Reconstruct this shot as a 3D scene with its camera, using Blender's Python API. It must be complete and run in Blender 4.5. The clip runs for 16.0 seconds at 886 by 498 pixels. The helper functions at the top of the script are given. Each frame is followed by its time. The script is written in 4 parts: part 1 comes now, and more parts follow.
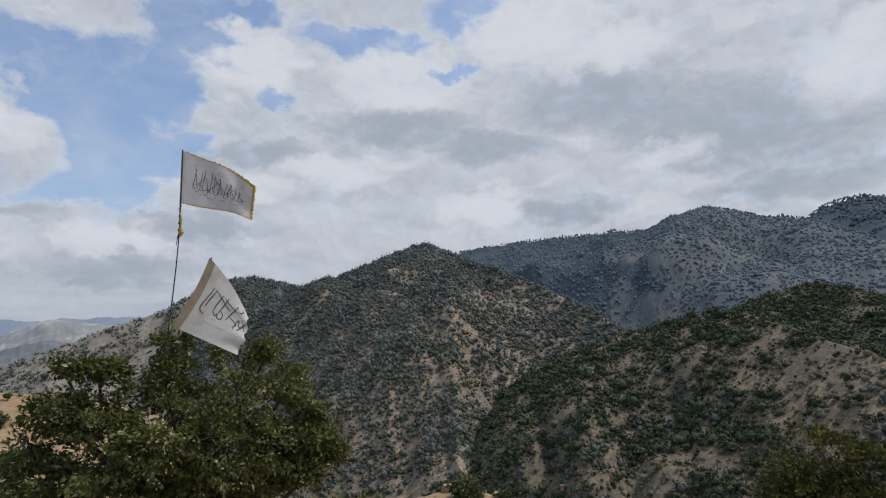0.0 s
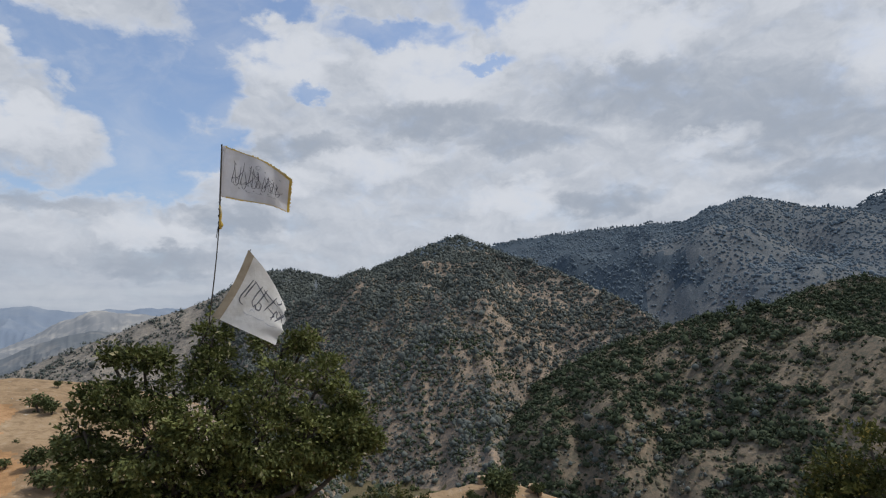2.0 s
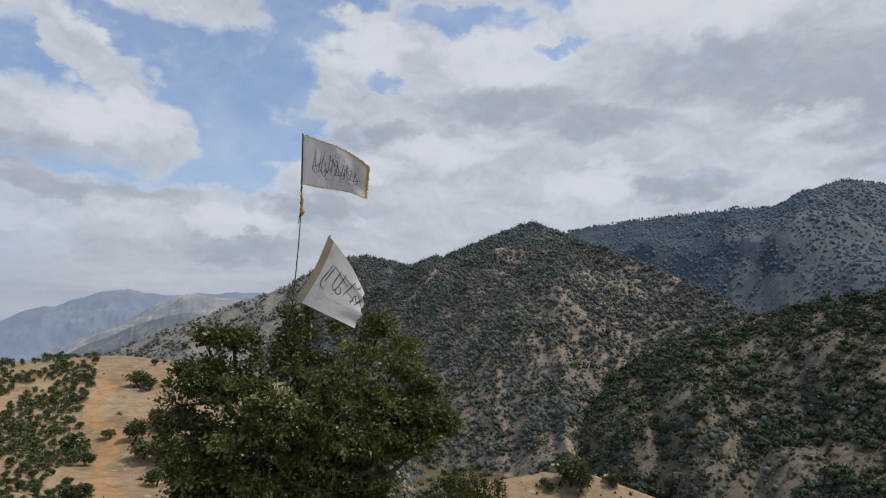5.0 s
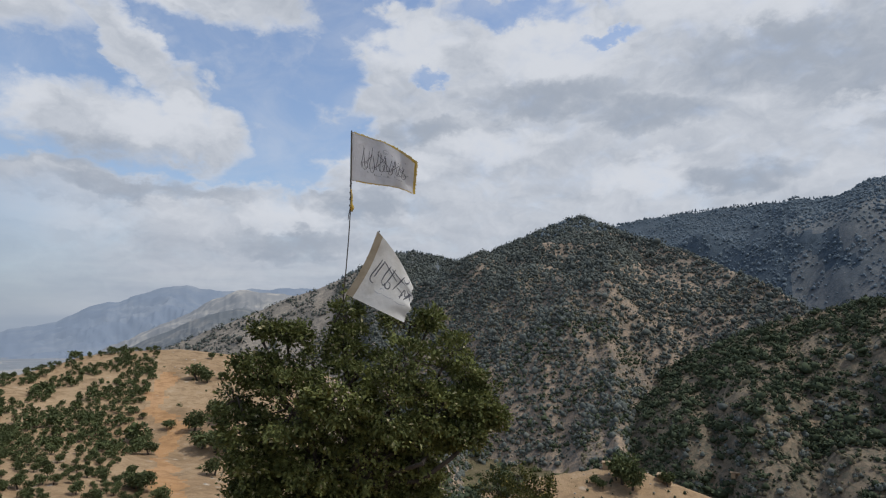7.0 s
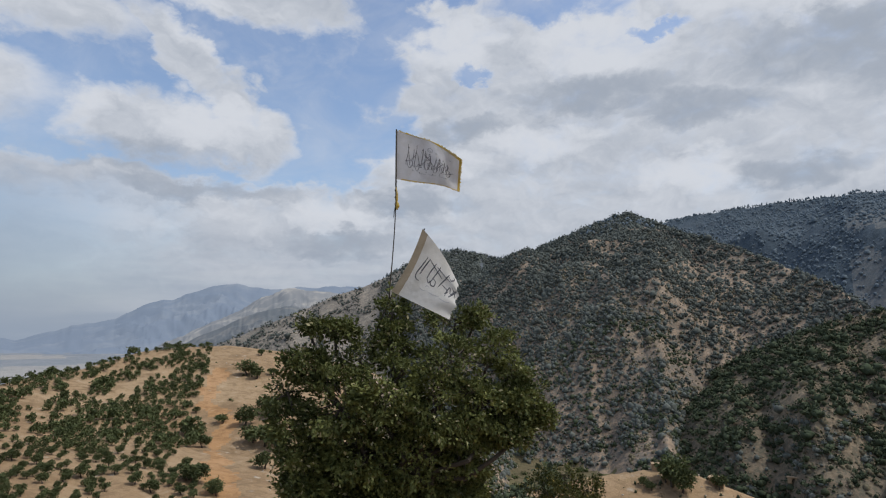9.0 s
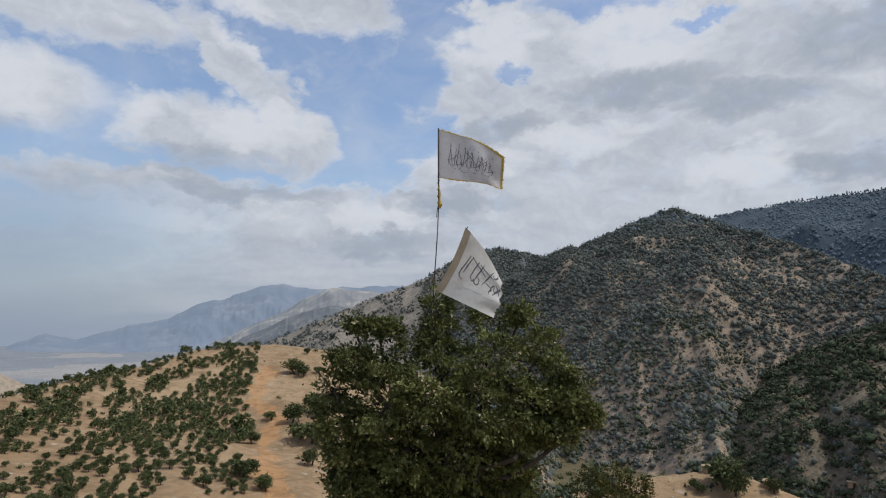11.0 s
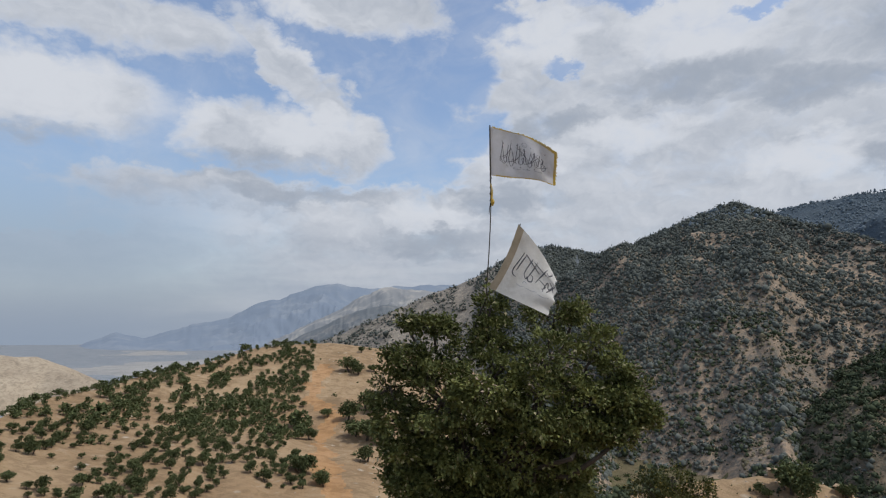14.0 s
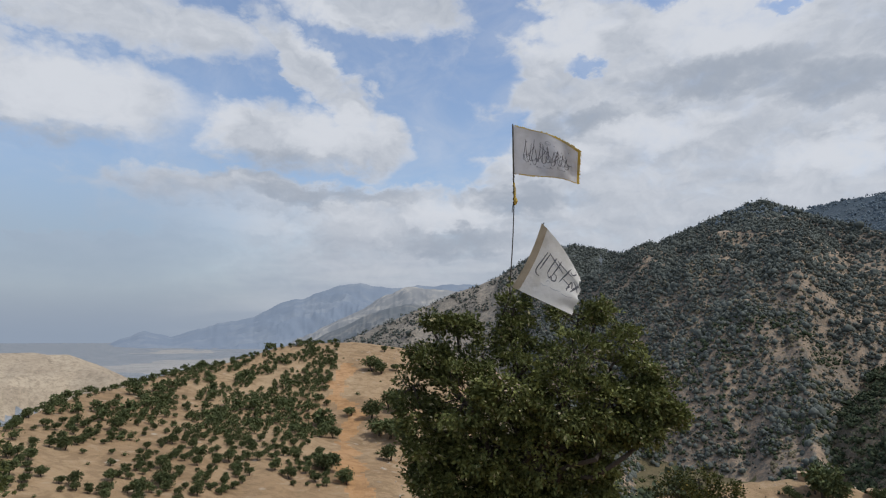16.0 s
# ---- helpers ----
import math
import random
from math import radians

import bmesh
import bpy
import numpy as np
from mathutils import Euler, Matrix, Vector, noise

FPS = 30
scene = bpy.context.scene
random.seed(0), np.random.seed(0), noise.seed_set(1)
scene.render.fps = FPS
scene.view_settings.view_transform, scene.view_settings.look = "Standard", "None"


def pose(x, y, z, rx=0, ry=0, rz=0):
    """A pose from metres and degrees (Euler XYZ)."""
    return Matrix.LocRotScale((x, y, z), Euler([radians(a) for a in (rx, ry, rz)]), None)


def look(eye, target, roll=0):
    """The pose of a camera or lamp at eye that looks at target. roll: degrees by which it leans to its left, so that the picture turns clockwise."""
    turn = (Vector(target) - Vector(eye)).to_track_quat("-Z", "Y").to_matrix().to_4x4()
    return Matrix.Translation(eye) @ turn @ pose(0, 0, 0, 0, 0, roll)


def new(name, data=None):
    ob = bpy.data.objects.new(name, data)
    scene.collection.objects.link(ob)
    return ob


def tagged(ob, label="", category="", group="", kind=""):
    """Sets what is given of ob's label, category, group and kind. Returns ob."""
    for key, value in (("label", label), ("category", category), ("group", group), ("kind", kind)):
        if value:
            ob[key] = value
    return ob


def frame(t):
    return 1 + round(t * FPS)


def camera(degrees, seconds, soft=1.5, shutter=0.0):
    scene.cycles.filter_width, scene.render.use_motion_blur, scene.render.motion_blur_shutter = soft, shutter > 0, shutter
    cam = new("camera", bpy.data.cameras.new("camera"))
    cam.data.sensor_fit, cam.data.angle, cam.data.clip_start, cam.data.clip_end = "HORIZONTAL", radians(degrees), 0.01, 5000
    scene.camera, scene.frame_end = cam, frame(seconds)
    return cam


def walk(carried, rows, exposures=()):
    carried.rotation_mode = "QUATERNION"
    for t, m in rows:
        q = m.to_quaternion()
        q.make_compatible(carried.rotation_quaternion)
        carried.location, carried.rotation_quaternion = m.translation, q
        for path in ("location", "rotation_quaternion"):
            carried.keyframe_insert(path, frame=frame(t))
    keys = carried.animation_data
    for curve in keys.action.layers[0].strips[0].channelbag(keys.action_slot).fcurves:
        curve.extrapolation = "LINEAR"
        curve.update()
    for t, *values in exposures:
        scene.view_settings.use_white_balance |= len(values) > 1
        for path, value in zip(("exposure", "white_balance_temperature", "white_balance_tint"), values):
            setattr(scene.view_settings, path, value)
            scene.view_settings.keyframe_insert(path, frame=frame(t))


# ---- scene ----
cam = camera(72.3, 16.0, soft=1.2)
EYE, ARM = 1.6, 0.39        # height of the eye; the arm's length about which the camera swings
# seconds, turn to the left, tilt up, lean to the right
ROWS = [
    (0.0, -16.80, 10.69, -2.32),
    (0.5, -16.15, 10.61, -2.24),
    (1.0, -15.40, 10.48, -2.14),
    (1.5, -14.57, 10.29, -2.01),
    (2.0, -13.56, 10.09, -1.84),
    (2.5, -12.57, 9.91, -1.62),
    (3.0, -11.39, 9.73, -1.37),
    (3.5, -10.15, 9.55, -1.22),
    (4.0, -8.95, 9.34, -0.99),
    (6.5, -3.11, 8.68, -0.49),
    (7.0, -2.07, 8.59, -0.47),
    (7.5, -1.03, 8.53, -0.45),
    (8.0, 0.00, 8.50, -0.35),
    (8.5, 1.13, 8.45, -0.26),
    (9.0, 2.10, 8.43, -0.16),
    (11.5, 7.08, 8.34, -0.21),
    (12.0, 8.02, 8.33, -0.18),
    (12.5, 8.97, 8.29, -0.13),
    (13.0, 9.75, 8.27, -0.19),
    (13.5, 10.45, 8.25, -0.18),
    (14.0, 11.00, 8.24, -0.18),
    (14.5, 11.52, 8.24, -0.10),
    (15.0, 12.07, 8.25, -0.07),
    (15.5, 12.62, 8.22, -0.06),
    (16.0, 13.13, 8.20, -0.00),
]
walk(cam, [(t, pose(-ARM * math.sin(radians(yaw)), ARM * (math.cos(radians(yaw)) - 1), EYE - 0.0035 * yaw, 0, 0, yaw) @ pose(0, 0, 0, 90 + pitch) @ pose(0, 0, 0, 0, 0, roll))
           for t, yaw, pitch, roll in ROWS])

# ---- light ----
SUN_BEARING, SUN_HEIGHT = 98.0, 58.0      # degrees clockwise from +y, degrees above the horizon


def bearing(az, el, d):
    """A place at d metres from the eye along the ground, at a bearing clockwise from +y and an angle above the horizon."""
    return Vector((d * math.sin(radians(az)), d * math.cos(radians(az)), EYE + d * math.tan(radians(el))))


class Graph:
    """A short way to wire shader nodes."""

    def __init__(self, tree):
        self.tree, self.nodes, self.links = tree, tree.nodes, tree.links

    def node(self, kind, **inputs):
        n = self.nodes.new(kind)
        for k, v in inputs.items():
            self.put(n.inputs[int(k[1:])] if k[0] == "i" and k[1:].isdigit() else n.inputs[k.replace("_", " ")], v)
        return n

    def put(self, socket, v):
        if isinstance(v, bpy.types.NodeSocket):
            self.links.new(v, socket)
        else:
            socket.default_value = v

    def math(self, op, a, b=0.0, clamp=False):
        n = self.nodes.new("ShaderNodeMath")
        n.operation, n.use_clamp = op, clamp
        self.put(n.inputs[0], a), self.put(n.inputs[1], b)
        return n.outputs[0]

    def mix(self, f, a, b):
        n = self.nodes.new("ShaderNodeMix")
        n.data_type = "RGBA"
        self.put(n.inputs[0], f), self.put(n.inputs[6], a), self.put(n.inputs[7], b)
        return n.outputs[2]

    def noise(self, vec, scale, detail=4.0, rough=0.55, warp=0.0):
        return self.node("ShaderNodeTexNoise", Vector=vec, Scale=scale, Detail=detail, Roughness=rough, Distortion=warp).outputs[0]

    def smooth(self, v, lo, hi, a=0.0, b=1.0):
        n = self.node("ShaderNodeMapRange", Value=v)
        n.interpolation_type = "SMOOTHSTEP"
        for i, x in enumerate((lo, hi, a, b)):
            n.inputs[i + 1].default_value = x
        return n.outputs[0]


def rgb(r, g, b):
    return (r, g, b, 1.0)


world = bpy.data.worlds.new("world")
scene.world = world
world.use_nodes = True
g = Graph(world.node_tree)
g.nodes.clear()
sky = g.node("ShaderNodeTexSky")
sky.sky_type, sky.sun_disc = "NISHITA", False
sky.sun_elevation, sky.sun_rotation = radians(SUN_HEIGHT), radians(SUN_BEARING)
sky.air_density, sky.dust_density, sky.ozone_density = 1.2, 1.6, 3.0
way = g.node("ShaderNodeTexCoord").outputs["Generated"]
sep = g.node("ShaderNodeSeparateXYZ", Vector=way)
az = g.math("MULTIPLY", g.math("ARCTAN2", sep.outputs[0], sep.outputs[1]), 180 / math.pi)
el = g.math("MULTIPLY", g.math("ARCSINE", sep.outputs[2]), 180 / math.pi)
# flattened coordinates: clouds grow thinner towards the horizon
flat = g.node("ShaderNodeCombineXYZ", X=g.math("MULTIPLY", az, 0.11), Y=g.math("MULTIPLY", el, 0.17)).outputs[0]
billow = g.noise(flat, 0.9, 8.0, 0.52, 0.15)
above = g.noise(g.node("ShaderNodeMapping", Vector=flat, Location=(0.12, 0.30, 0.0)).outputs[0], 0.9, 8.0, 0.52, 0.15)
wisp = g.noise(flat, 2.6, 7.0, 0.58, 0.3)


def puffs(vec, scale):
    """Rounded heaps within heaps, 0 at their middles."""
    n = g.node("ShaderNodeTexVoronoi", Vector=vec, Scale=scale)
    n.feature, n.normalize = "SMOOTH_F1", True
    for key, value in (("Detail", 5.0), ("Roughness", 0.52), ("Lacunarity", 2.2), ("Smoothness", 0.6)):
        n.inputs[key].default_value = value
    return n.outputs["Distance"]


stirred = g.node("ShaderNodeVectorMath", i0=flat, i1=g.node("ShaderNodeTexNoise", Vector=flat, Scale=1.6, Detail=4.0).outputs["Color"])
heap = puffs(stirred.outputs[0], 1.3)
higher = puffs(g.node("ShaderNodeMapping", Vector=stirred.outputs[0], Location=(0.05, 0.16, 0.0)).outputs[0], 1.3)
# openings in the cloud: bearing, height, half widths, lean
openings = [(-7.1, 29.6, 3.4, 2.4, -20), (8.8, 29.4, 6.2, 1.1, -5), (0.2, 23.8, 1.8, 0.7, 0), (19.0, 31.8, 3.6, 1.7, 10), (-2.8, 31.2, 5.0, 0.9, 0), (18.1, 26.5, 2.3, 0.6, 0), (-7.6, 18.6, 2.6, 1.6, 30), (-8.2, 24.0, 2.2, 3.0, 0),
            (75, 40, 18, 9, 20), (130, 35, 20, 8, 0)]
# clouds that stand singly in the clearer part of the sky
heaps = [(-46.5, 19.2, 8.6, 3.2, 0), (-43.3, 25.7, 11.9, 2.1, 0), (-26.6, 23.8, 6.9, 1.6, -38), (-18.5, 29.3, 10.1, 1.9, 0), (-27.4, 17.9, 8.3, 2.6, 0), (-32.3, 12.6, 10.6, 1.5, 0), (-20.9, 10.3, 17.6, 2.7, 0), (-22.2, 20.6, 2.7, 2.0, -30), (-47.1, 7.5, 3.3, 0.6, 0), (-37.6, 7.0, 11.5, 1.2, 0), (-19.8, 17.4, 2.6, 2.6, 0),
         (-75, 30, 14, 4, 0), (-100, 20, 20, 5, 0), (-140, 34, 20, 6, 0), (-170, 16, 20, 4, 0)]
# grey undersides of the larger clouds
bellies = [(34.7, 21.8, 9.0, 2.6, -8), (45.5, 18.5, 10.5, 3.0, -8), (12.5, 21.7, 6.7, 1.4, 0), (46.8, 12.9, 5.8, 1.4, 0), (-6.6, 12.3, 6.0, 1.0, 0), (28.6, 13.2, 4.2, 1.0, 0), (-29.4, 15.1, 7.5, 1.3, 0), (-24.8, 12.8, 6.8, 0.8, 0),
           (-11.9, 8.4, 6.2, 1.1, 0), (-46.6, 15.6, 5.0, 0.9, 0), (21, 19.6, 5, 1.3, 0), (-1, 19.2, 4, 0.9, 0)]
# tops in full light
tops = [(12.7, 26.0, 5.7, 2.7, 0), (7.0, 17.8, 4.3, 1.3, 0), (20.6, 14.3, 3.8, 1.4, 0), (52.8, 21.0, 3.3, 2.9, 0), (-1.6, 27.2, 3.6, 2.6, 0), (26.1, 29.1, 6.2, 2.4, 0), (38.2, 17.2, 2.9, 0.9, 0), (-23.8, 19.0, 4.4, 1.8, 0),
        (-35.4, 19.9, 2.6, 2.5, 0), (-12.5, 11.3, 4.1, 1.3, 0), (-32.9, 10.0, 4.6, 1.0, 0), (-46.1, 19.3, 5.9, 2.6, 0), (-25.6, 26.7, 3.8, 1.9, -35), (33, 27, 5, 1.6, 0), (-3.5, 16.0, 4.0, 1.2, 0)]


def patches(where_az, where_el, spots):
    """The strongest of several soft oval spots, 0 to 1."""
    most = None
    for a, e, ra, re, lean in spots:
        c, s = math.cos(radians(lean)), math.sin(radians(lean))
        da, de = g.math("SUBTRACT", where_az, a), g.math("SUBTRACT", where_el, e)
        u = g.math("DIVIDE", g.math("ADD", g.math("MULTIPLY", da, c), g.math("MULTIPLY", de, s)), ra)
        v = g.math("DIVIDE", g.math("SUBTRACT", g.math("MULTIPLY", de, c), g.math("MULTIPLY", da, s)), re)
        d2 = g.math("ADD", g.math("MULTIPLY", u, u), g.math("MULTIPLY", v, v))
        one = g.math("SUBTRACT", 1.0, g.math("MULTIPLY", d2, 0.5), True)
        most = one if most is None else g.math("MAXIMUM", most, one)
    return most


curl = g.math("SUBTRACT", g.noise(flat, 3.0, 6.0, 0.6), 0.5)
waz = g.math("ADD", az, g.math("ADD", g.math("MULTIPLY", g.math("SUBTRACT", wisp, 0.5), 6.0), g.math("MULTIPLY", g.math("SUBTRACT", heap, 0.36), 5.0)))
wel = g.math("ADD", el, g.math("ADD", g.math("MULTIPLY", curl, 3.4), g.math("MULTIPLY", g.math("SUBTRACT", heap, 0.36), 4.5)))
gap = patches(waz, wel, openings)
edge = g.math("ADD", g.math("MULTIPLY", g.math("SUBTRACT", wisp, 0.5), 1.25), g.math("MULTIPLY", g.math("SUBTRACT", 0.36, heap), 1.0))
clear = g.math("MULTIPLY", g.smooth(waz, -7.0, -11.5), g.math("MAXIMUM", g.smooth(wel, 12.2, 14.2), g.math("MULTIPLY", g.smooth(waz, -36.0, -41.0), g.smooth(wel, 5.5, 8.0))))
stand = g.math("MULTIPLY", patches(waz, wel, heaps), g.math("MULTIPLY", clear, 1.25))
cover = g.math("SUBTRACT", g.math("ADD", g.math("ADD", 0.27, edge), stand), g.math("ADD", gap, g.math("MULTIPLY", clear, 0.92)))
veil = g.smooth(g.noise(flat, 1.1, 6.0, 0.6, 0.6), 0.34, 0.78, 0.02, 0.36)
thin = g.math("MULTIPLY", g.math("MULTIPLY", g.smooth(waz, -22.0, -38.0), g.smooth(wel, 13.5, 10.0)), 0.6)
thick = g.math("MULTIPLY", g.math("MAXIMUM", g.smooth(cover, -0.72, 0.42), veil), g.math("SUBTRACT", 1.0, thin))
# bright tops, grey bellies, lumps lit from above
fine = g.math("SUBTRACT", g.noise(stirred.outputs[0], 2.4, 6.0, 0.56), g.noise(g.node("ShaderNodeMapping", Vector=stirred.outputs[0], Location=(0.04, 0.11, 0.0)).outputs[0], 2.4, 6.0, 0.56))
lump = g.math("ADD", g.math("MULTIPLY", g.math("SUBTRACT", billow, above), 0.42), g.math("ADD", g.math("MULTIPLY", g.math("SUBTRACT", higher, heap), 0.9), g.math("MULTIPLY", fine, 0.55)))
tone = g.math("SUBTRACT", g.math("MULTIPLY", patches(waz, wel, tops), 0.46), g.math("MULTIPLY", patches(waz, wel, bellies), 0.44))
lit = g.math("ADD", g.math("ADD", lump, tone), g.math("MULTIPLY", g.smooth(cover, 0.35, -0.1), 0.20))
white = g.mix(g.smooth(lit, -0.52, 0.44), rgb(0.355, 0.400, 0.475), rgb(0.640, 0.670, 0.728))
blue = g.node("ShaderNodeMix")
blue.data_type, blue.blend_type = "RGBA", "MULTIPLY"
blue.inputs[0].default_value = 1.0
g.put(blue.inputs[6], sky.outputs[0])
blue.inputs[7].default_value = rgb(0.160, 0.153, 0.153)
clouded = g.mix(thick, blue.outputs[2], white)
# dim layer of air near the horizon, thicker over the plain
air = g.smooth(el, 12.0, 0.5)
bands = g.noise(g.node("ShaderNodeMapping", Vector=flat, Scale=(0.5, 2.4, 1.0)).outputs[0], 1.5, 5.0, 0.5)
low = g.mix(g.smooth(bands, 0.38, 0.68), rgb(0.315, 0.368, 0.455), rgb(0.455, 0.492, 0.550))
low = g.mix(g.smooth(az, -20.0, -42.0), low, rgb(0.268, 0.330, 0.430))
murk = g.math("MULTIPLY", g.math("MULTIPLY", g.smooth(az, -20.0, -42.0), g.smooth(el, 19.0, 6.0)), 0.7)
full = g.mix(g.math("MAXIMUM", g.math("MULTIPLY", air, 0.9), murk), clouded, low)
back = g.node("ShaderNodeBackground", Color=full, Strength=1.0)
g.links.new(back.outputs[0], g.node("ShaderNodeOutputWorld").inputs[0])

sun = new("sun", bpy.data.lights.new("sun", "SUN"))
sun.data.energy, sun.data.angle, sun.data.color = 2.2, radians(3.0), (1.0, 0.97, 0.92)
sun.matrix_world = look(bearing(SUN_BEARING, SUN_HEIGHT, 100), (0, 0, EYE))

# ---- materials ----
def material(name, rough=0.9, spec=0.2):
    m = bpy.data.materials.new(name)
    m.use_nodes = True
    g = Graph(m.node_tree)
    b = g.nodes["Principled BSDF"]
    b.inputs["Roughness"].default_value = rough
    b.inputs["Specular IOR Level"].default_value = spec
    return m, g, b


def bump(g, b, height, strength, distance):
    g.put(b.inputs["Normal"], g.node("ShaderNodeBump", Height=height, Strength=strength, Distance=distance).outputs[0])


def soil(name, light, dark, stone, scrub, scrub_amount=0.5, low_cover=0.0):
    """Dry ground: broad stains, stones, tufts of dry scrub."""
    m, g, b = material(name, 0.95, 0.1)
    p = g.node("ShaderNodeTexCoord").outputs["Object"]
    broad, mid, fine = g.noise(p, 0.018, 5, 0.6, 0.4), g.noise(p, 0.11, 6, 0.65), g.noise(p, 0.9, 5, 0.7)
    col = g.mix(g.smooth(broad, 0.35, 0.65), rgb(*dark), rgb(*light))
    col = g.mix(g.math("MULTIPLY", g.smooth(mid, 0.50, 0.68), 0.6), col, rgb(*[0.55 * c for c in dark]))
    col = g.mix(g.math("MULTIPLY", g.smooth(fine, 0.56, 0.66), scrub_amount), col, rgb(*scrub))
    cell = g.node("ShaderNodeTexVoronoi", Vector=p, Scale=0.35)
    few = g.smooth(g.node("ShaderNodeSeparateColor", Color=cell.outputs["Color"]).outputs[0], 0.55, 0.75)
    col = g.mix(g.math("MULTIPLY", g.math("MULTIPLY", g.smooth(cell.outputs["Distance"], 0.30, 0.08), few), g.smooth(mid, 0.45, 0.6)), col, rgb(*stone))
    patch = g.noise(p, 0.32, 6, 0.7, 0.5)
    col = g.mix(g.math("MULTIPLY", g.smooth(patch, 0.46, 0.62), 0.55), col, rgb(*[0.6 * c for c in dark]))
    col = g.mix(g.math("MULTIPLY", g.smooth(patch, 0.44, 0.32), 0.45), col, rgb(*[0.5 * (a + b) for a, b in zip(light, stone)]))
    if low_cover:
        # knee-high scrub too small to stand out singly
        tuft = g.noise(p, 0.55, 5, 0.62, 0.3)
        col = g.mix(g.math("MULTIPLY", g.smooth(tuft, 0.47, 0.58), low_cover), col, rgb(*scrub))
    g.put(b.inputs["Base Color"], col)
    bump(g, b, g.math("ADD", g.math("MULTIPLY", fine, 0.5), mid), 0.7, 0.8)
    return m


TAN = soil("dry_tan_soil", (0.405, 0.288, 0.172), (0.325, 0.218, 0.124), (0.5, 0.43, 0.34), (0.20, 0.165, 0.08), 0.35)
SLOPE = soil("stony_scrub_slope", (0.392, 0.292, 0.206), (0.272, 0.212, 0.158), (0.44, 0.38, 0.32), (0.126, 0.130, 0.116), 0.55, 0.65)
RIGHT = soil("brown_scrub_slope", (0.286, 0.218, 0.147), (0.184, 0.149, 0.107), (0.40, 0.32, 0.235), (0.088, 0.092, 0.070), 0.55, 0.6)
# wooded ground with the haze of distance painted into its colour
FOREST = soil("haze_blued_wooded_slope", (0.094, 0.118, 0.138), (0.070, 0.094, 0.116), (0.16, 0.168, 0.18), (0.070, 0.094, 0.118), 0.7)
PALE = soil("pale_bare_hill", (0.47, 0.39, 0.29), (0.38, 0.31, 0.23), (0.5, 0.43, 0.34), (0.30, 0.26, 0.19), 0.3)
# the far plain's blue-grey is haze painted into the soil
PLAIN = soil("haze_greyed_plain", (0.30, 0.315, 0.33), (0.235, 0.26, 0.285), (0.34, 0.345, 0.345), (0.20, 0.225, 0.235), 0.3)
TRACK = soil("orange_dirt_track", (0.47, 0.285, 0.15), (0.43, 0.245, 0.115), (0.52, 0.40, 0.28), (0.40, 0.25, 0.13), 0.3)
FLANK = soil("pale_stony_flank", (0.375, 0.320, 0.256), (0.262, 0.230, 0.192), (0.47, 0.42, 0.36), (0.150, 0.150, 0.134), 0.5, 0.5)
# grey-green slope, bluer and paler because haze is painted into the colour
UPPER = soil("haze_greyed_upper_slope", (0.200, 0.196, 0.186), (0.140, 0.155, 0.164), (0.27, 0.265, 0.26), (0.104, 0.126, 0.142), 0.6, 0.6)
# pale sandy flats, greyed by haze put into the colour
HAZED_FLAT = soil("haze_greyed_sand_flat", (0.40, 0.385, 0.36), (0.33, 0.325, 0.315), (0.42, 0.41, 0.39), (0.28, 0.285, 0.285), 0.3)
VALLEY = soil("green_valley_floor", (0.10, 0.115, 0.05), (0.16, 0.13, 0.075), (0.28, 0.23, 0.17), (0.05, 0.075, 0.03), 0.7)


def foliage(name, dark, light, odd=None, trans=0.25):
    m, g, b = material(name, 0.6 if trans else 0.9, 0.16 if trans else 0.05)
    isl = g.node("ShaderNodeNewGeometry").outputs["Random Per Island"]
    rnd = g.node("ShaderNodeObjectInfo").outputs["Random"]
    p = g.node("ShaderNodeTexCoord").outputs["Object"]
    clump = g.smooth(g.noise(p, 3.4, 3, 0.6), 0.36, 0.64)          # whole sprays are paler or darker
    col = g.mix(g.math("ADD", g.math("MULTIPLY", isl, 0.45), g.math("MULTIPLY", clump, 0.55)), rgb(*dark), rgb(*light))
    col = g.mix(g.math("MULTIPLY", g.smooth(g.noise(p, 0.8, 3), 0.4, 0.65), 0.45), col, rgb(*[c * 0.55 for c in dark]))
    if odd:
        col = g.mix(g.smooth(isl, 0.955, 0.985), col, rgb(*odd))
    hsv = g.node("ShaderNodeHueSaturation", Color=col, Value=g.math("ADD", 0.8, g.math("MULTIPLY", rnd, 0.4)))
    g.put(b.inputs["Base Color"], hsv.outputs[0])
    if trans:
        t = g.node("ShaderNodeBsdfTranslucent", Color=hsv.outputs[0])
        s = g.node("ShaderNodeMixShader", i0=trans, i1=b.outputs[0], i2=t.outputs[0])
        g.links.new(s.outputs[0], g.nodes["Material Output"].inputs[0])
    return m


LEAF = foliage("oak_leaves", (0.032, 0.044, 0.014), (0.244, 0.262, 0.088), (0.38, 0.34, 0.20), 0.15)
LEAF_YELLOW = foliage("yellowing_leaves", (0.030, 0.046, 0.014), (0.170, 0.162, 0.046), (0.36, 0.27, 0.07))
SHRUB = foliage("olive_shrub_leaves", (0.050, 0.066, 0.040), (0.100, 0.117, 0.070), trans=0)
# greyer and paler than the near shrubs: distance haze put into the colour
SHRUB_FAR = foliage("haze_paled_shrub_leaves", (0.102, 0.116, 0.106), (0.160, 0.170, 0.148), trans=0)
DRY = foliage("dry_brown_scrub", (0.120, 0.108, 0.074), (0.190, 0.165, 0.108), trans=0)
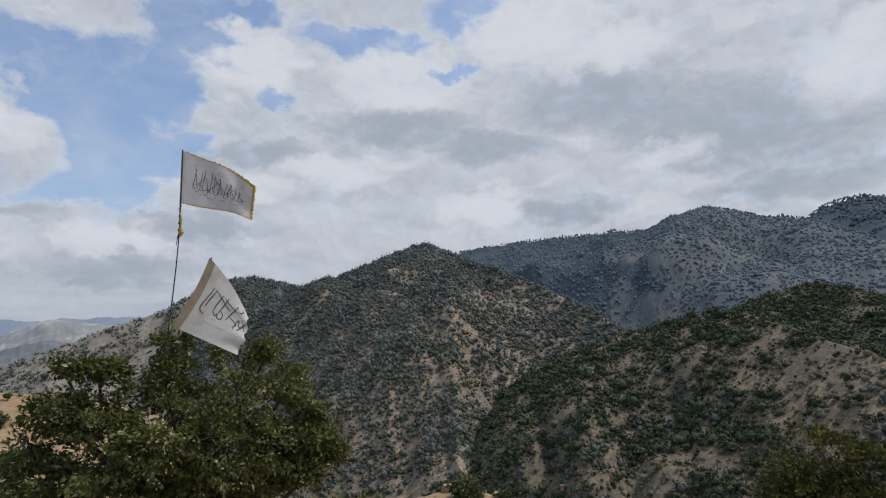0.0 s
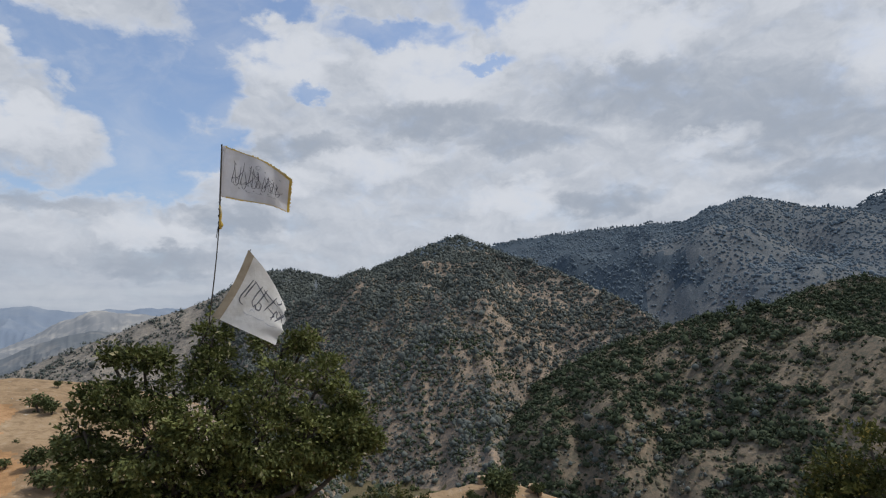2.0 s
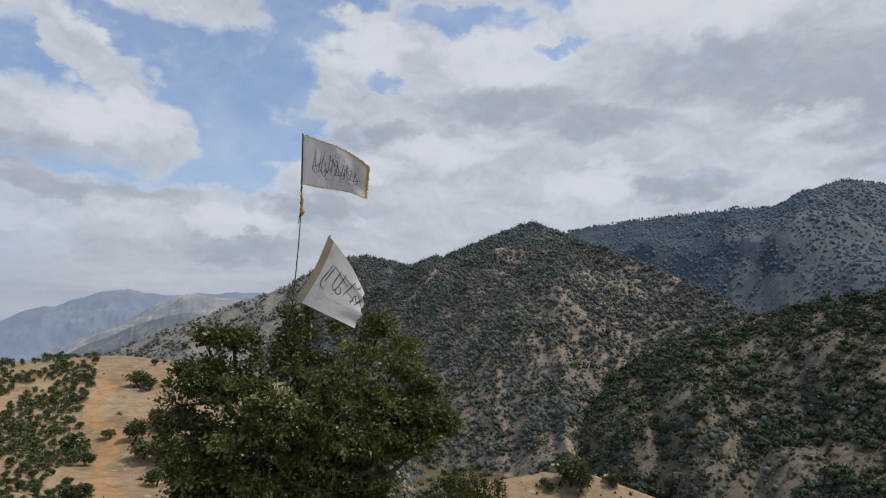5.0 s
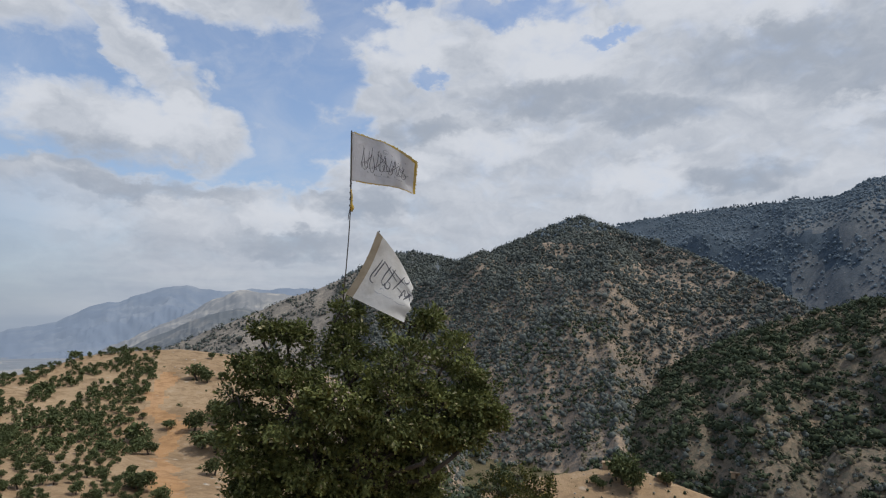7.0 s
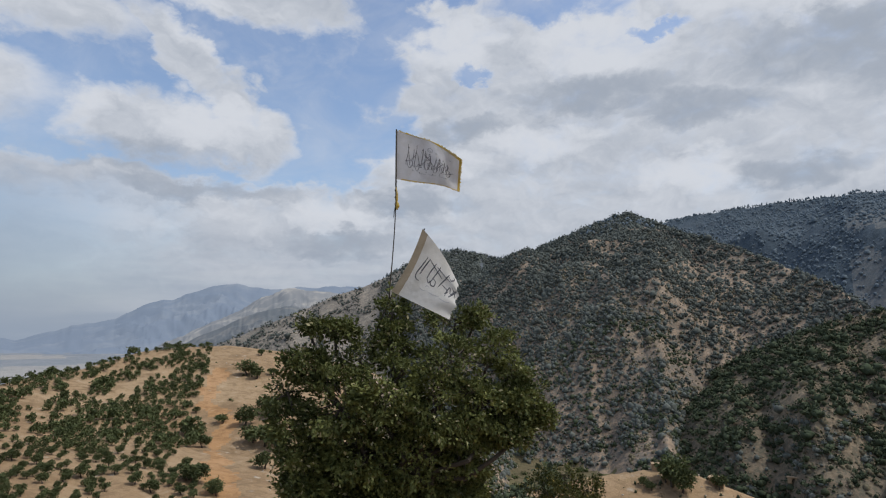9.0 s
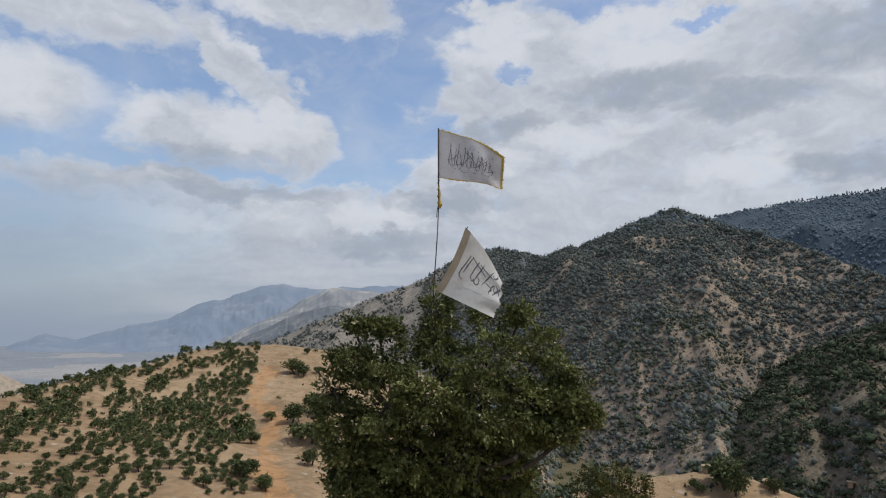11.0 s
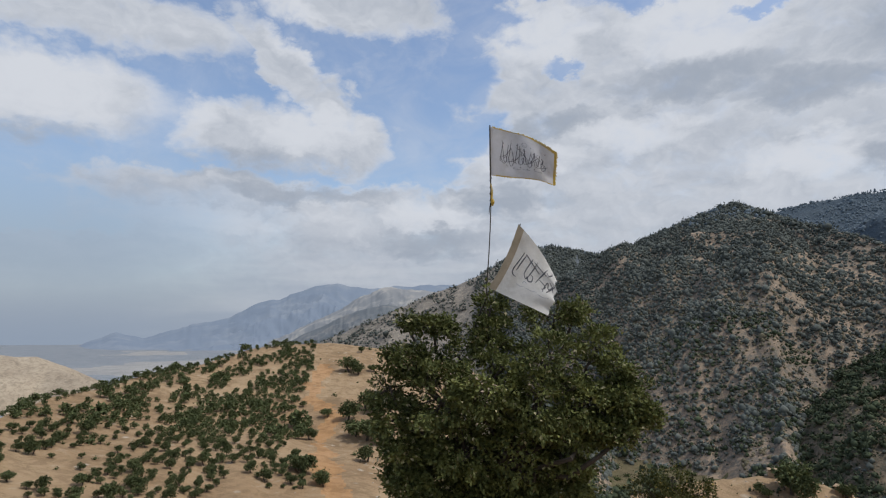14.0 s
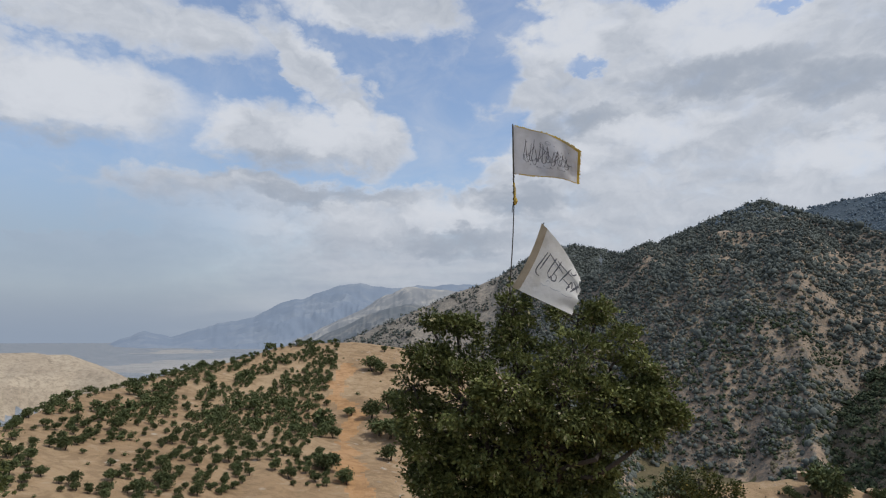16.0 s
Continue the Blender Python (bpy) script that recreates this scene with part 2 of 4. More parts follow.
OLIVE = foliage("hill_oak_leaves", (0.058, 0.078, 0.037), (0.152, 0.168, 0.074), trans=0)
# pale blue leaf colours hold the distance haze, not the trees' own tone
CONIFER = foliage("haze_blued_far_woods", (0.132, 0.168, 0.198), (0.172, 0.208, 0.232), trans=0)


def bark():
    m, g, b = material("grey_bark", 0.9, 0.1)
    p = g.node("ShaderNodeTexCoord").outputs["Object"]
    n = g.noise(g.node("ShaderNodeMapping", Vector=p, Scale=(1, 1, 0.2)).outputs[0], 14, 5, 0.65)
    g.put(b.inputs["Base Color"], g.mix(n, rgb(0.035, 0.029, 0.023), rgb(0.115, 0.098, 0.082)))
    bump(g, b, n, 0.6, 0.02)
    return m


BARK = bark()


def cloth(name, colour, soiled, trans=0.35):
    m, g, b = material(name, 0.85, 0.1)
    p = g.node("ShaderNodeTexCoord").outputs["Object"]
    col = g.mix(g.smooth(g.noise(p, 3.0, 5, 0.6), 0.42, 0.72), rgb(*colour), rgb(*soiled))
    g.put(b.inputs["Base Color"], col)
    bump(g, b, g.noise(p, 7.0, 4, 0.5), 0.35, 0.04)
    t = g.node("ShaderNodeBsdfTranslucent", Color=col)
    s = g.node("ShaderNodeMixShader", i0=trans, i1=b.outputs[0], i2=t.outputs[0])
    g.links.new(s.outputs[0], g.nodes["Material Output"].inputs[0])
    return m


WHITE = cloth("weathered_white_cloth", (0.80, 0.79, 0.80), (0.69, 0.675, 0.67), 0.42)
CREAM = cloth("weathered_cream_cloth", (0.79, 0.77, 0.735), (0.67, 0.645, 0.60), 0.42)
YELLOW = cloth("faded_yellow_fringe", (0.66, 0.47, 0.11), (0.62, 0.54, 0.36))
SLEEVE = cloth("stained_tan_hem", (0.43, 0.36, 0.265), (0.33, 0.27, 0.19), 0.2)


def plain(name, colour, rough=0.7):
    m, g, b = material(name, rough, 0.2)
    p = g.node("ShaderNodeTexCoord").outputs["Object"]
    g.put(b.inputs["Base Color"], g.mix(g.noise(p, 9.0, 4), rgb(*colour), rgb(*[1.6 * c + 0.01 for c in colour])))
    return m


INK = plain("faded_black_ink", (0.075, 0.075, 0.085))
GREY_INK = plain("washed_grey_ink", (0.36, 0.36, 0.37))
POLE = plain("dark_pole_wood", (0.045, 0.038, 0.03))
ROCK = plain("pale_rock", (0.34, 0.30, 0.25), 0.9)


def hazed_distance(name, colour, pale, haze_glow, size):
    """Mountains on the far backdrop, kilometres away; haze is put into colour and emission."""
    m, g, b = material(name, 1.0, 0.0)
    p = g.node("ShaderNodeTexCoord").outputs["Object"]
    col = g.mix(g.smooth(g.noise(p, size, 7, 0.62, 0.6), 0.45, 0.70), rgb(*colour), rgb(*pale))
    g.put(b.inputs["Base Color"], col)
    # blue emission stands in for haze; the rock gives off no light
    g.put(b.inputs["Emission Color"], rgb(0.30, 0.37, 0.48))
    b.inputs["Emission Strength"].default_value = haze_glow
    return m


# the painted haze grows stronger with distance
FAR_BLUE = hazed_distance("far_mountain_hazed", (0.080, 0.098, 0.128), (0.128, 0.138, 0.154), 0.47, 0.004)
FAR_GREY = hazed_distance("far_ridge_hazed", (0.20, 0.195, 0.185), (0.40, 0.36, 0.30), 0.22, 0.014)
FAR_SPUR = hazed_distance("far_spur_hazed", (0.120, 0.128, 0.130), (0.215, 0.20, 0.18), 0.14, 0.02)
# ---- land ----
def hashed(ix, iy, seed):
    h = (ix.astype(np.int64) * 374761393 + iy.astype(np.int64) * 668265263 + seed * 1442695041) & 0xFFFFFFFF
    h = ((h ^ (h >> 13)) * 1274126177) & 0xFFFFFFFF
    return ((h ^ (h >> 16)) & 0xFFFF) / 65535.0


def value_noise(x, y, seed=0):
    ix, iy = np.floor(x), np.floor(y)
    u, v = x - ix, y - iy
    u, v = u * u * u * (u * (6 * u - 15) + 10), v * v * v * (v * (6 * v - 15) + 10)
    a, b = hashed(ix, iy, seed), hashed(ix + 1, iy, seed)
    c, d = hashed(ix, iy + 1, seed), hashed(ix + 1, iy + 1, seed)
    return (a + (b - a) * u) * (1 - v) + (c + (d - c) * u) * v


def fbm(x, y, scale, octaves=4, seed=0, rough=0.5):
    """Fractal noise about 0, within about -1 to 1; scale: metres of the widest waves."""
    total, amp = 0.0, 1.0
    for k in range(octaves):
        f = 2.0 ** k / scale
        total = total + amp * (2 * value_noise(x * f + 17.3 * k, y * f - 9.1 * k, seed + k) - 1)
        amp *= rough
    return total


# Each ridge: its crest as (bearing, height angle, distance), the slope that faces the eye, the slope behind, spurs, soil.
RIDGES = {
    "main": ([(-25.5, -2.2, 625), (-22.5, -0.5, 612), (-20.7, 0.3, 600), (-17.2, 1.85, 592), (-14.8, 2.75, 590), (-12.3, 3.95, 590), (-9.7, 4.75, 590), (-7.5, 5.8, 592), (-5.4, 6.8, 600), (-2.6, 8.1, 630), (-0.6, 8.4, 640),
              (1.4, 7.9, 635), (3.2, 7.4, 620), (5.9, 8.0, 590), (9.3, 9.2, 575), (13.0, 10.6, 565), (15.0, 11.2, 560), (17.0, 10.3, 550), (20.3, 8.9, 500), (24.0, 7.6, 455),
              (28.0, 5.5, 415), (30.9, 4.0, 385), (32.3, 2.6, 370), (33.5, -2, 350), (34, -8, 330)], 0.44, 0.5, 0.34, 1),
    "back": ([(12, 8.6, 960), (17, 10.1, 940), (22, 10.8, 930), (28.5, 11.2, 910), (32.6, 11.1, 900), (36.6, 11.1, 880), (38.1, 11.6, 870), (39.3, 12.2, 865), (41.0, 12.6, 860), (43.2, 11.9, 850),
              (45.3, 11.1, 830), (48.1, 10.5, 800), (50.3, 9.5, 780), (53.4, 7.9, 760), (60, 6, 760)], 0.55, 0.55, 0.30, 3),
    "peak": ([(44, 8, 1350), (48.3, 10.3, 1330), (50.2, 11.5, 1320), (52.2, 11.7, 1320), (54, 11.2, 1320), (60, 8, 1320)], 0.6, 0.6, 0.2, 3),
    "right": ([(27.0, -3.0, 312), (28.6, 0.0, 318), (30.7, 1.3, 325), (34.7, 2.3, 325), (36.7, 2.8, 322), (39.9, 3.1, 318), (43.0, 3.2, 312), (46.9, 1.2, 270), (49.8, 0.1, 245), (52.0, -1.2, 225), (58, -4, 200)], 0.56, 0.56, 0.34, 2),
    "shoulder": ([(40, 2.2, 420), (43, 3.6, 430), (46.1, 4.9, 440), (48.6, 5.1, 440), (52.7, 3.6, 430), (60, 1, 420)], 0.5, 0.5, 0.3, 2),
    "left": ([(-60, -8.0, 105), (-48.4, -6.7, 130), (-46.7, -6.0, 140), (-45.0, -5.3, 150), (-43.1, -4.5, 165), (-39.5, -4.0, 188), (-37.0, -3.1, 205), (-32.5, -2.3, 230), (-27.8, -0.9, 258), (-25.3, -0.6, 265),
              (-21.7, -0.5, 270), (-17.0, -1.0, 272), (-14.5, -2.6, 268), (-11.0, -6.5, 255), (-8, -11, 240)], 0.20, 0.45, 0.12, 0),
    "sand": ([(-62, -1.0, 700), (-48.9, -1.2, 700), (-46.8, -1.2, 700), (-44.5, -1.4, 695), (-42.9, -2.4, 670), (-41.2, -3.2, 640), (-38, -4.6, 600)], 0.52, 0.6, 0.25, 4),
    "knoll": ([(3, -15.0, 80), (6.3, -13.1, 86), (10.3, -12.0, 91), (13.7, -11.4, 94), (16.8, -10.9, 96), (19.4, -11.1, 96), (20.8, -11.7, 96), (24, -14.5, 95)], 0.30, 0.55, 0.12, 0),
}
# Spurs that run down the slopes: points (bearing, distance), height, half width.
SPURS = [
    ([(37.0, 318), (37.1, 305), (35.4, 285), (34.2, 280), (31.9, 264), (30.1, 240), (27.9, 222)], 3.2, 8.0),
    ([(35.6, 284), (36.7, 262), (35.2, 244), (36.3, 214)], 2.2, 5.0),
    ([(40.4, 316), (39.2, 280), (39.8, 250), (41.0, 215)], 2.4, 6.0),
    ([(43.0, 310), (43.4, 275), (42.8, 245), (44.2, 215)], 2.4, 6.0),
    ([(46.7, 272), (46.5, 242), (46.6, 212)], 2.2, 5.0),
    ([(49.2, 240), (49.3, 222), (49.8, 200)], 2.2, 5.0),
    ([(31.0, 322), (29.0, 290), (26.0, 262), (23.5, 246)], 2.2, 6.0),
    ([(-3.4, 540), (-1.0, 480), (1.0, 420), (0.0, 360)], 3.5, 12.0),
    ([(5.0, 530), (3.0, 470), (5.5, 410), (5.0, 340)], 3.5, 12.0),
    ([(9.2, 500), (11.6, 440), (10.0, 380), (11.5, 320)], 3.5, 12.0),
    ([(15.4, 490), (17.0, 430), (15.4, 370), (16.5, 310)], 3.5, 12.0),
    ([(20.3, 495), (20.0, 440), (21.6, 390), (20.4, 340)], 3.0, 10.0),
    ([(25.0, 445), (24.0, 400), (25.2, 350), (24.0, 310)], 3.0, 9.0),
    ([(-10.0, 520), (-8.0, 460), (-8.5, 400)], 3.0, 12.0),
    ([(-44.4, 690), (-43.8, 640), (-41.5, 590), (-40.0, 560)], 4.0, 14.0),
    ([(-48.5, 690), (-48.0, 630), (-46.0, 570)], 4.0, 14.0),
    ([(24.0, 920), (23.0, 800), (25.5, 700)], 12.0, 28.0),
    ([(31.0, 900), (30.0, 800), (32.5, 690), (31.5, 600)], 12.0, 28.0),
    ([(38.1, 865), (37.0, 770), (39.5, 680), (38.0, 600)], 12.0, 26.0),
    ([(43.2, 845), (44.0, 740), (42.5, 650)], 10.0, 24.0),
]
ROAD = [(-19.5, 90), (-21.2, 115), (-22.0, 133), (-22.3, 155), (-21.5, 168), (-20.9, 176), (-22.0, 184), (-23.0, 191), (-22.8, 209), (-22.1, 225), (-21.7, 233)]


def height(x, y):
    """The height of the land, and which soil lies there."""
    r = np.hypot(x, y)
    left = np.clip((-x / np.maximum(r, 1) - 0.25) / 0.3, 0, 1) * np.clip((r - 250) / 400, 0, 1)
    floor = -54 - 12 * left + 22 * np.clip((r - 1200) / 3700, 0, 1) * left
    # the spur that carries the camera
    steep = np.clip((x / np.maximum(r, 1) + 0.15) / 0.25, 0, 1)
    own = -0.02 * r - 0.26 * np.maximum(r - 3.0, 0) - 0.35 * steep * np.maximum(r - 24.0, 0) + 0.4 * fbm(x, y, 14, 3, 5) * np.clip((r - 3) / 12, 0, 1)
    z = np.maximum(floor + 1.5 * fbm(x, y, 60, 4, 3), own)
    side, turn = x / np.maximum(r, 1), np.arctan2(x, y)
    lean = {"left": 0.4 * steep, "main": 0.5 * np.clip((side - 0.30) / 0.2, 0, 1) + 0.55 * np.clip((-0.08 - side) / 0.12, 0, 1), "right": 0.3 * np.clip((0.44 - side) / 0.2, 0, 1)}
    mottle = 2.5 * fbm(x, y, 16, 4, 15, 0.6) * np.clip(r / 100, 0, 1)
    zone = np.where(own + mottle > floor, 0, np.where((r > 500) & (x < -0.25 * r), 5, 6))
    # stretches of the far plain in the haze-greyed sand colour
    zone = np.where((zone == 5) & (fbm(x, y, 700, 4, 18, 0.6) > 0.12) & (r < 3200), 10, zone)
    for k, (name, (crest, front, behind, spur, soil_id)) in enumerate(RIDGES.items()):
        pts = [bearing(*c) for c in crest]
        best, where = np.full(x.shape, -1e9), np.zeros(x.shape)
        own_crest = np.interp(np.degrees(turn), [c[0] for c in crest], [c[2] for c in crest])
        warp = np.clip(1 + spur * fbm(x, y, 130, 2, 20 + 7 * k), 0.72, 1.45)
        for a, b in zip(pts, pts[1:]):
            dx, dy = b.x - a.x, b.y - a.y
            n = math.hypot(dx, dy)
            t = np.clip(((x - a.x) * dx + (y - a.y) * dy) / (n * n), 0, 1)
            cx, cy = a.x + t * dx, a.y + t * dy
            dist = np.hypot(x - cx, y - cy)
            slope = np.where(r < np.hypot(cx, cy), front + lean.get(name, 0.0), behind + (lean["main"] if name == "main" else 0.0))
            if name == "left":
                slope = np.maximum(slope, 0.8 * np.clip((r - own_crest) / 14, 0, 1))
            h = a.z + t * (b.z - a.z) - slope * dist * warp
            where = np.where(h > best, dist, where)
            best = np.maximum(best, h)
        # gullies run down from the crest
        rough = np.clip(where / 90, 0.03, 1)
        deep = 1.0 if spur > 0.2 else 0.22
        cut = np.abs(fbm(400 * turn, 0.35 * r, 70, 3, 50 + k))
        rill = np.abs(fbm(900 * turn + 0.22 * r, 0.22 * r, 60, 3, 150 + k))
        best = best + rough * deep * (9.0 * (cut - 0.35) + 2.5 * (rill - 0.35) + 1.6 * fbm(x, y, 22, 4, 60 + k, 0.55) + 4.5 * fbm(x, y, 52, 3, 70 + k))
        if name == "left":
            soil_id = np.where(side > -0.16 + 0.06 * fbm(x, y, 20, 3, 35), 1, 0)
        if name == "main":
            # past about 520 m the soil takes on painted haze
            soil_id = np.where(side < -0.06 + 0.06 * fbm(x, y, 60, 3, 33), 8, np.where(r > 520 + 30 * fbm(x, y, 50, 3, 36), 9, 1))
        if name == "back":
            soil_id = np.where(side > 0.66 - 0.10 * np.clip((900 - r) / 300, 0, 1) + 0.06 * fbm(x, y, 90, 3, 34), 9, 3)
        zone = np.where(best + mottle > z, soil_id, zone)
        z = np.maximum(z, best)
    for line, tall, wide in SPURS:
        pts = [bearing(a, 0, d) for a, d in line]
        off = np.full(x.shape, 1e9)
        wx, wy = x + 0.9 * wide * fbm(x, y, 3 * wide, 3, 91), y + 0.9 * wide * fbm(x, y, 3 * wide, 3, 92)
        for k, (a, b) in enumerate(zip(pts, pts[1:])):
            dx, dy = b.x - a.x, b.y - a.y
            t = np.clip(((wx - a.x) * dx + (wy - a.y) * dy) / (dx * dx + dy * dy), 0, 1)
            fade = 1 + 2.5 * np.clip(1 - 2 * (k + t), 0, 1) ** 2          # a spur rises slowly out of its crest
            off = np.minimum(off, fade * np.hypot(wx - a.x - t * dx, wy - a.y - t * dy))
        start = np.hypot(x - pts[0].x, y - pts[0].y)
        z = z + tall * np.exp(-(off / wide)) * np.clip(start / 70, 0, 1) * np.isin(zone, (1, 2, 3, 4, 8, 9))
    road = np.full(x.shape, 1e9)
    pts = [bearing(a, 0, d) for a, d in ROAD]
    for a, b in zip(pts, pts[1:]):
        dx, dy = b.x - a.x, b.y - a.y
        t = np.clip(((x - a.x) * dx + (y - a.y) * dy) / (dx * dx + dy * dy), 0, 1)
        road = np.minimum(road, np.hypot(x - a.x - t * dx, y - a.y - t * dy))
    zone = np.where((road < 2.0 + 1.4 * fbm(x, y, 7, 4, 77, 0.7)) & (zone == 0), 7, zone)
    return z, zone, road


def land():
    rings = np.concatenate([np.geomspace(0.3, 80, 70)[:-1], np.geomspace(80, 1000, 250)[:-1], np.geomspace(1000, 4900, 50)])
    turns = np.radians(np.concatenate([np.arange(-62, 62, 0.2), np.arange(62, 298, 4.0)]))
    n, m = len(rings), len(turns)
    rr, aa = np.meshgrid(rings, turns, indexing="ij")
    x, y = (rr * np.sin(aa)).ravel(), (rr * np.cos(aa)).ravel()
    z, zone, _ = height(x, y)
    i, j = np.meshgrid(np.arange(n - 1), np.arange(m), indexing="ij")
    a, b = (i * m + j).ravel(), (i * m + (j + 1) % m).ravel()
    faces = np.stack([a, a + m, b + m, b], 1)
    mesh = bpy.data.meshes.new("ground")
    verts = np.concatenate([np.stack([x, y, z], 1), [[0, 0, z[0]]]])
    hub = len(verts) - 1
    cap = np.stack([np.full(m, hub), np.arange(m), (np.arange(m) + 1) % m], 1)
    loops = np.concatenate([faces.ravel(), cap.ravel()])
    mesh.vertices.add(len(verts))
    mesh.vertices.foreach_set("co", verts.ravel())
    mesh.loops.add(len(loops))
    mesh.loops.foreach_set("vertex_index", loops.astype(np.int32))
    mesh.polygons.add(len(faces) + m)
    mesh.polygons.foreach_set("loop_start", np.concatenate([np.arange(len(faces)) * 4, len(faces) * 4 + np.arange(m) * 3]).astype(np.int32))
    for s in (TAN, SLOPE, RIGHT, FOREST, PALE, PLAIN, VALLEY, TRACK, FLANK, UPPER, HAZED_FLAT):
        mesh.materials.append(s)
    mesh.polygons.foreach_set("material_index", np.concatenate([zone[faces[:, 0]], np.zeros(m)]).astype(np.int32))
    mesh.update(calc_edges=True)
    mesh.shade_smooth()
    mesh.validate()
    return tagged(new("ground", mesh), "dry tan and brown hillsides with valleys and a dirt track", "ground", kind="structure")


ground = land()


def range_of_hills(name, crest, depth, mat, label, seed, spur=420.0):
    """A far range as a solid body: a jagged crest, spurs and gullies towards the plain, and a slope behind."""
    cols, rows = 420, 60
    k = np.arange(len(crest))
    s = np.linspace(0, len(crest) - 1, cols)
    a, e, d = (np.interp(s, k, [c[i] for c in crest]) for i in range(3))
    bend = np.hanning(11) / np.hanning(11).sum()
    e = np.convolve(np.pad(e, 5, mode="edge"), bend, mode="valid")
    x, y = d * np.sin(np.radians(a)), d * np.cos(np.radians(a))
    top = EYE + d * np.tan(np.radians(e)) + 0.030 * spur * fbm(x, y, spur * 0.6, 5, seed, 0.6)
    verts = []
    for v in np.linspace(0, 1, rows):
        w = min(v / 0.8, 1.0)                          # 0 at the foot, 1 at the crest
        back = max(0.0, (v - 0.8) / 0.2)
        dist = d - depth * (1 - w) + depth * 0.6 * back
        gx, gy = dist * np.sin(np.radians(a)), dist * np.cos(np.radians(a))
        along, down = d * np.radians(a), w * depth
        ridge = np.abs(fbm(along + 0.5 * down, 0.9 * down, spur * 0.8, 5, seed + 9, 0.55))
        rise = np.clip(w ** (0.85 + 0.8 * ridge), 0, 1) * (1 - back)
        verts.append(np.stack([gx, gy, -80 + (top + 80) * rise], 1))
    verts = np.concatenate(verts)
    faces = [(i * cols + j, i * cols + j + 1, (i + 1) * cols + j + 1, (i + 1) * cols + j) for i in range(rows - 1) for j in range(cols - 1)]
    mesh = bpy.data.meshes.new(name)
    mesh.from_pydata(verts.tolist(), [], faces)
    mesh.shade_smooth()
    mesh.materials.append(mat)
    return tagged(new(name, mesh), label, "mountains", kind="structure")


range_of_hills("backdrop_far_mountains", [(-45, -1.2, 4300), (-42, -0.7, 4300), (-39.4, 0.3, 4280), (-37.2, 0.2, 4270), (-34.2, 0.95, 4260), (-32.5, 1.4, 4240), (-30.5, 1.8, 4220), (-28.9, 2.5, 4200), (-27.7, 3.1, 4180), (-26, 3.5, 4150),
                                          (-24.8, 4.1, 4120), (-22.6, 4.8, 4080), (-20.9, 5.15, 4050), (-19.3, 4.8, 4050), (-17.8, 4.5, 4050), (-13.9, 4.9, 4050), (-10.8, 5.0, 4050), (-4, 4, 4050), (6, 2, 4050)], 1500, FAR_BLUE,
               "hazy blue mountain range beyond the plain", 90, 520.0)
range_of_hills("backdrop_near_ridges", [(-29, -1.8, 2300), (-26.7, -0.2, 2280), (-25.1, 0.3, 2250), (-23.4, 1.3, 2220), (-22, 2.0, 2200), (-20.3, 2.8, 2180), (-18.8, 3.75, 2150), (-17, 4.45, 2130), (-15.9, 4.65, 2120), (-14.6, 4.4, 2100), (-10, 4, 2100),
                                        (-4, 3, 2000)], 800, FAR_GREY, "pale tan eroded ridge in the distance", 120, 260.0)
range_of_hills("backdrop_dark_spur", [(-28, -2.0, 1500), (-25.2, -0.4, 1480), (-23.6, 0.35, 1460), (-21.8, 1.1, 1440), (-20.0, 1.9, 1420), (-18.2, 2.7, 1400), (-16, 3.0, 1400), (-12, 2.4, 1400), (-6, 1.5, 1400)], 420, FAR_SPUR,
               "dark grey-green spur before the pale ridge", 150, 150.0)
# ---- plants ----
def mesh_of(name, verts, faces, mats, index=None):
    mesh = bpy.data.meshes.new(name)
    mesh.from_pydata([tuple(v) for v in verts], [], [tuple(int(i) for i in f) for f in faces])
    for m in mats:
        mesh.materials.append(m)
    if index is not None:
        mesh.polygons.foreach_set("material_index", np.asarray(index, dtype=np.int32))
    return mesh


def part(name, mesh, parent, label=""):
    ob = new(name, mesh)
    ob.parent = parent
    return tagged(ob, label)


def tube(path, radii, sides=7):
    """A tapered tube along a path of points."""
    verts, faces = [], []
    for i, p in enumerate(path):
        a, b = path[max(i - 1, 0)], path[min(i + 1, len(path) - 1)]
        t = (Vector(b) - Vector(a)).normalized()
        u = t.cross(Vector((0.31, 0.83, 0.11))).normalized()
        v = t.cross(u)
        for k in range(sides):
            c = 2 * math.pi * k / sides
            verts.append(Vector(p) + radii[i] * (math.cos(c) * u + math.sin(c) * v))
    for i in range(len(path) - 1):
        for k in range(sides):
            a, b = i * sides + k, i * sides + (k + 1) % sides
            faces.append((a, b, b + sides, a + sides))
    faces.append(tuple(range(sides))[::-1])
    faces.append(tuple(range((len(path) - 1) * sides, len(path) * sides)))
    return verts, faces


def joined(pieces):
    verts, faces = [], []
    for v, f in pieces:
        o = len(verts)
        verts += list(v)
        faces += [tuple(i + o for i in q) for q in f]
    return verts, faces


def limb(rng, a, b, r0, r1, wander=0.12, steps=7):
    a, b = Vector(a), Vector(b)
    n = (b - a).length
    path = []
    for i in range(steps + 1):
        t = i / steps
        off = Vector((rng.normal(), rng.normal(), rng.normal() * 0.6)) * wander * n * math.sin(math.pi * t) * 0.5
        sag = Vector((0, 0, 1)) * 0.12 * n * math.sin(math.pi * t)
        path.append(a.lerp(b, t) + off - sag * 0.4)
    return path, [r0 + (r1 - r0) * i / steps for i in range(steps + 1)]


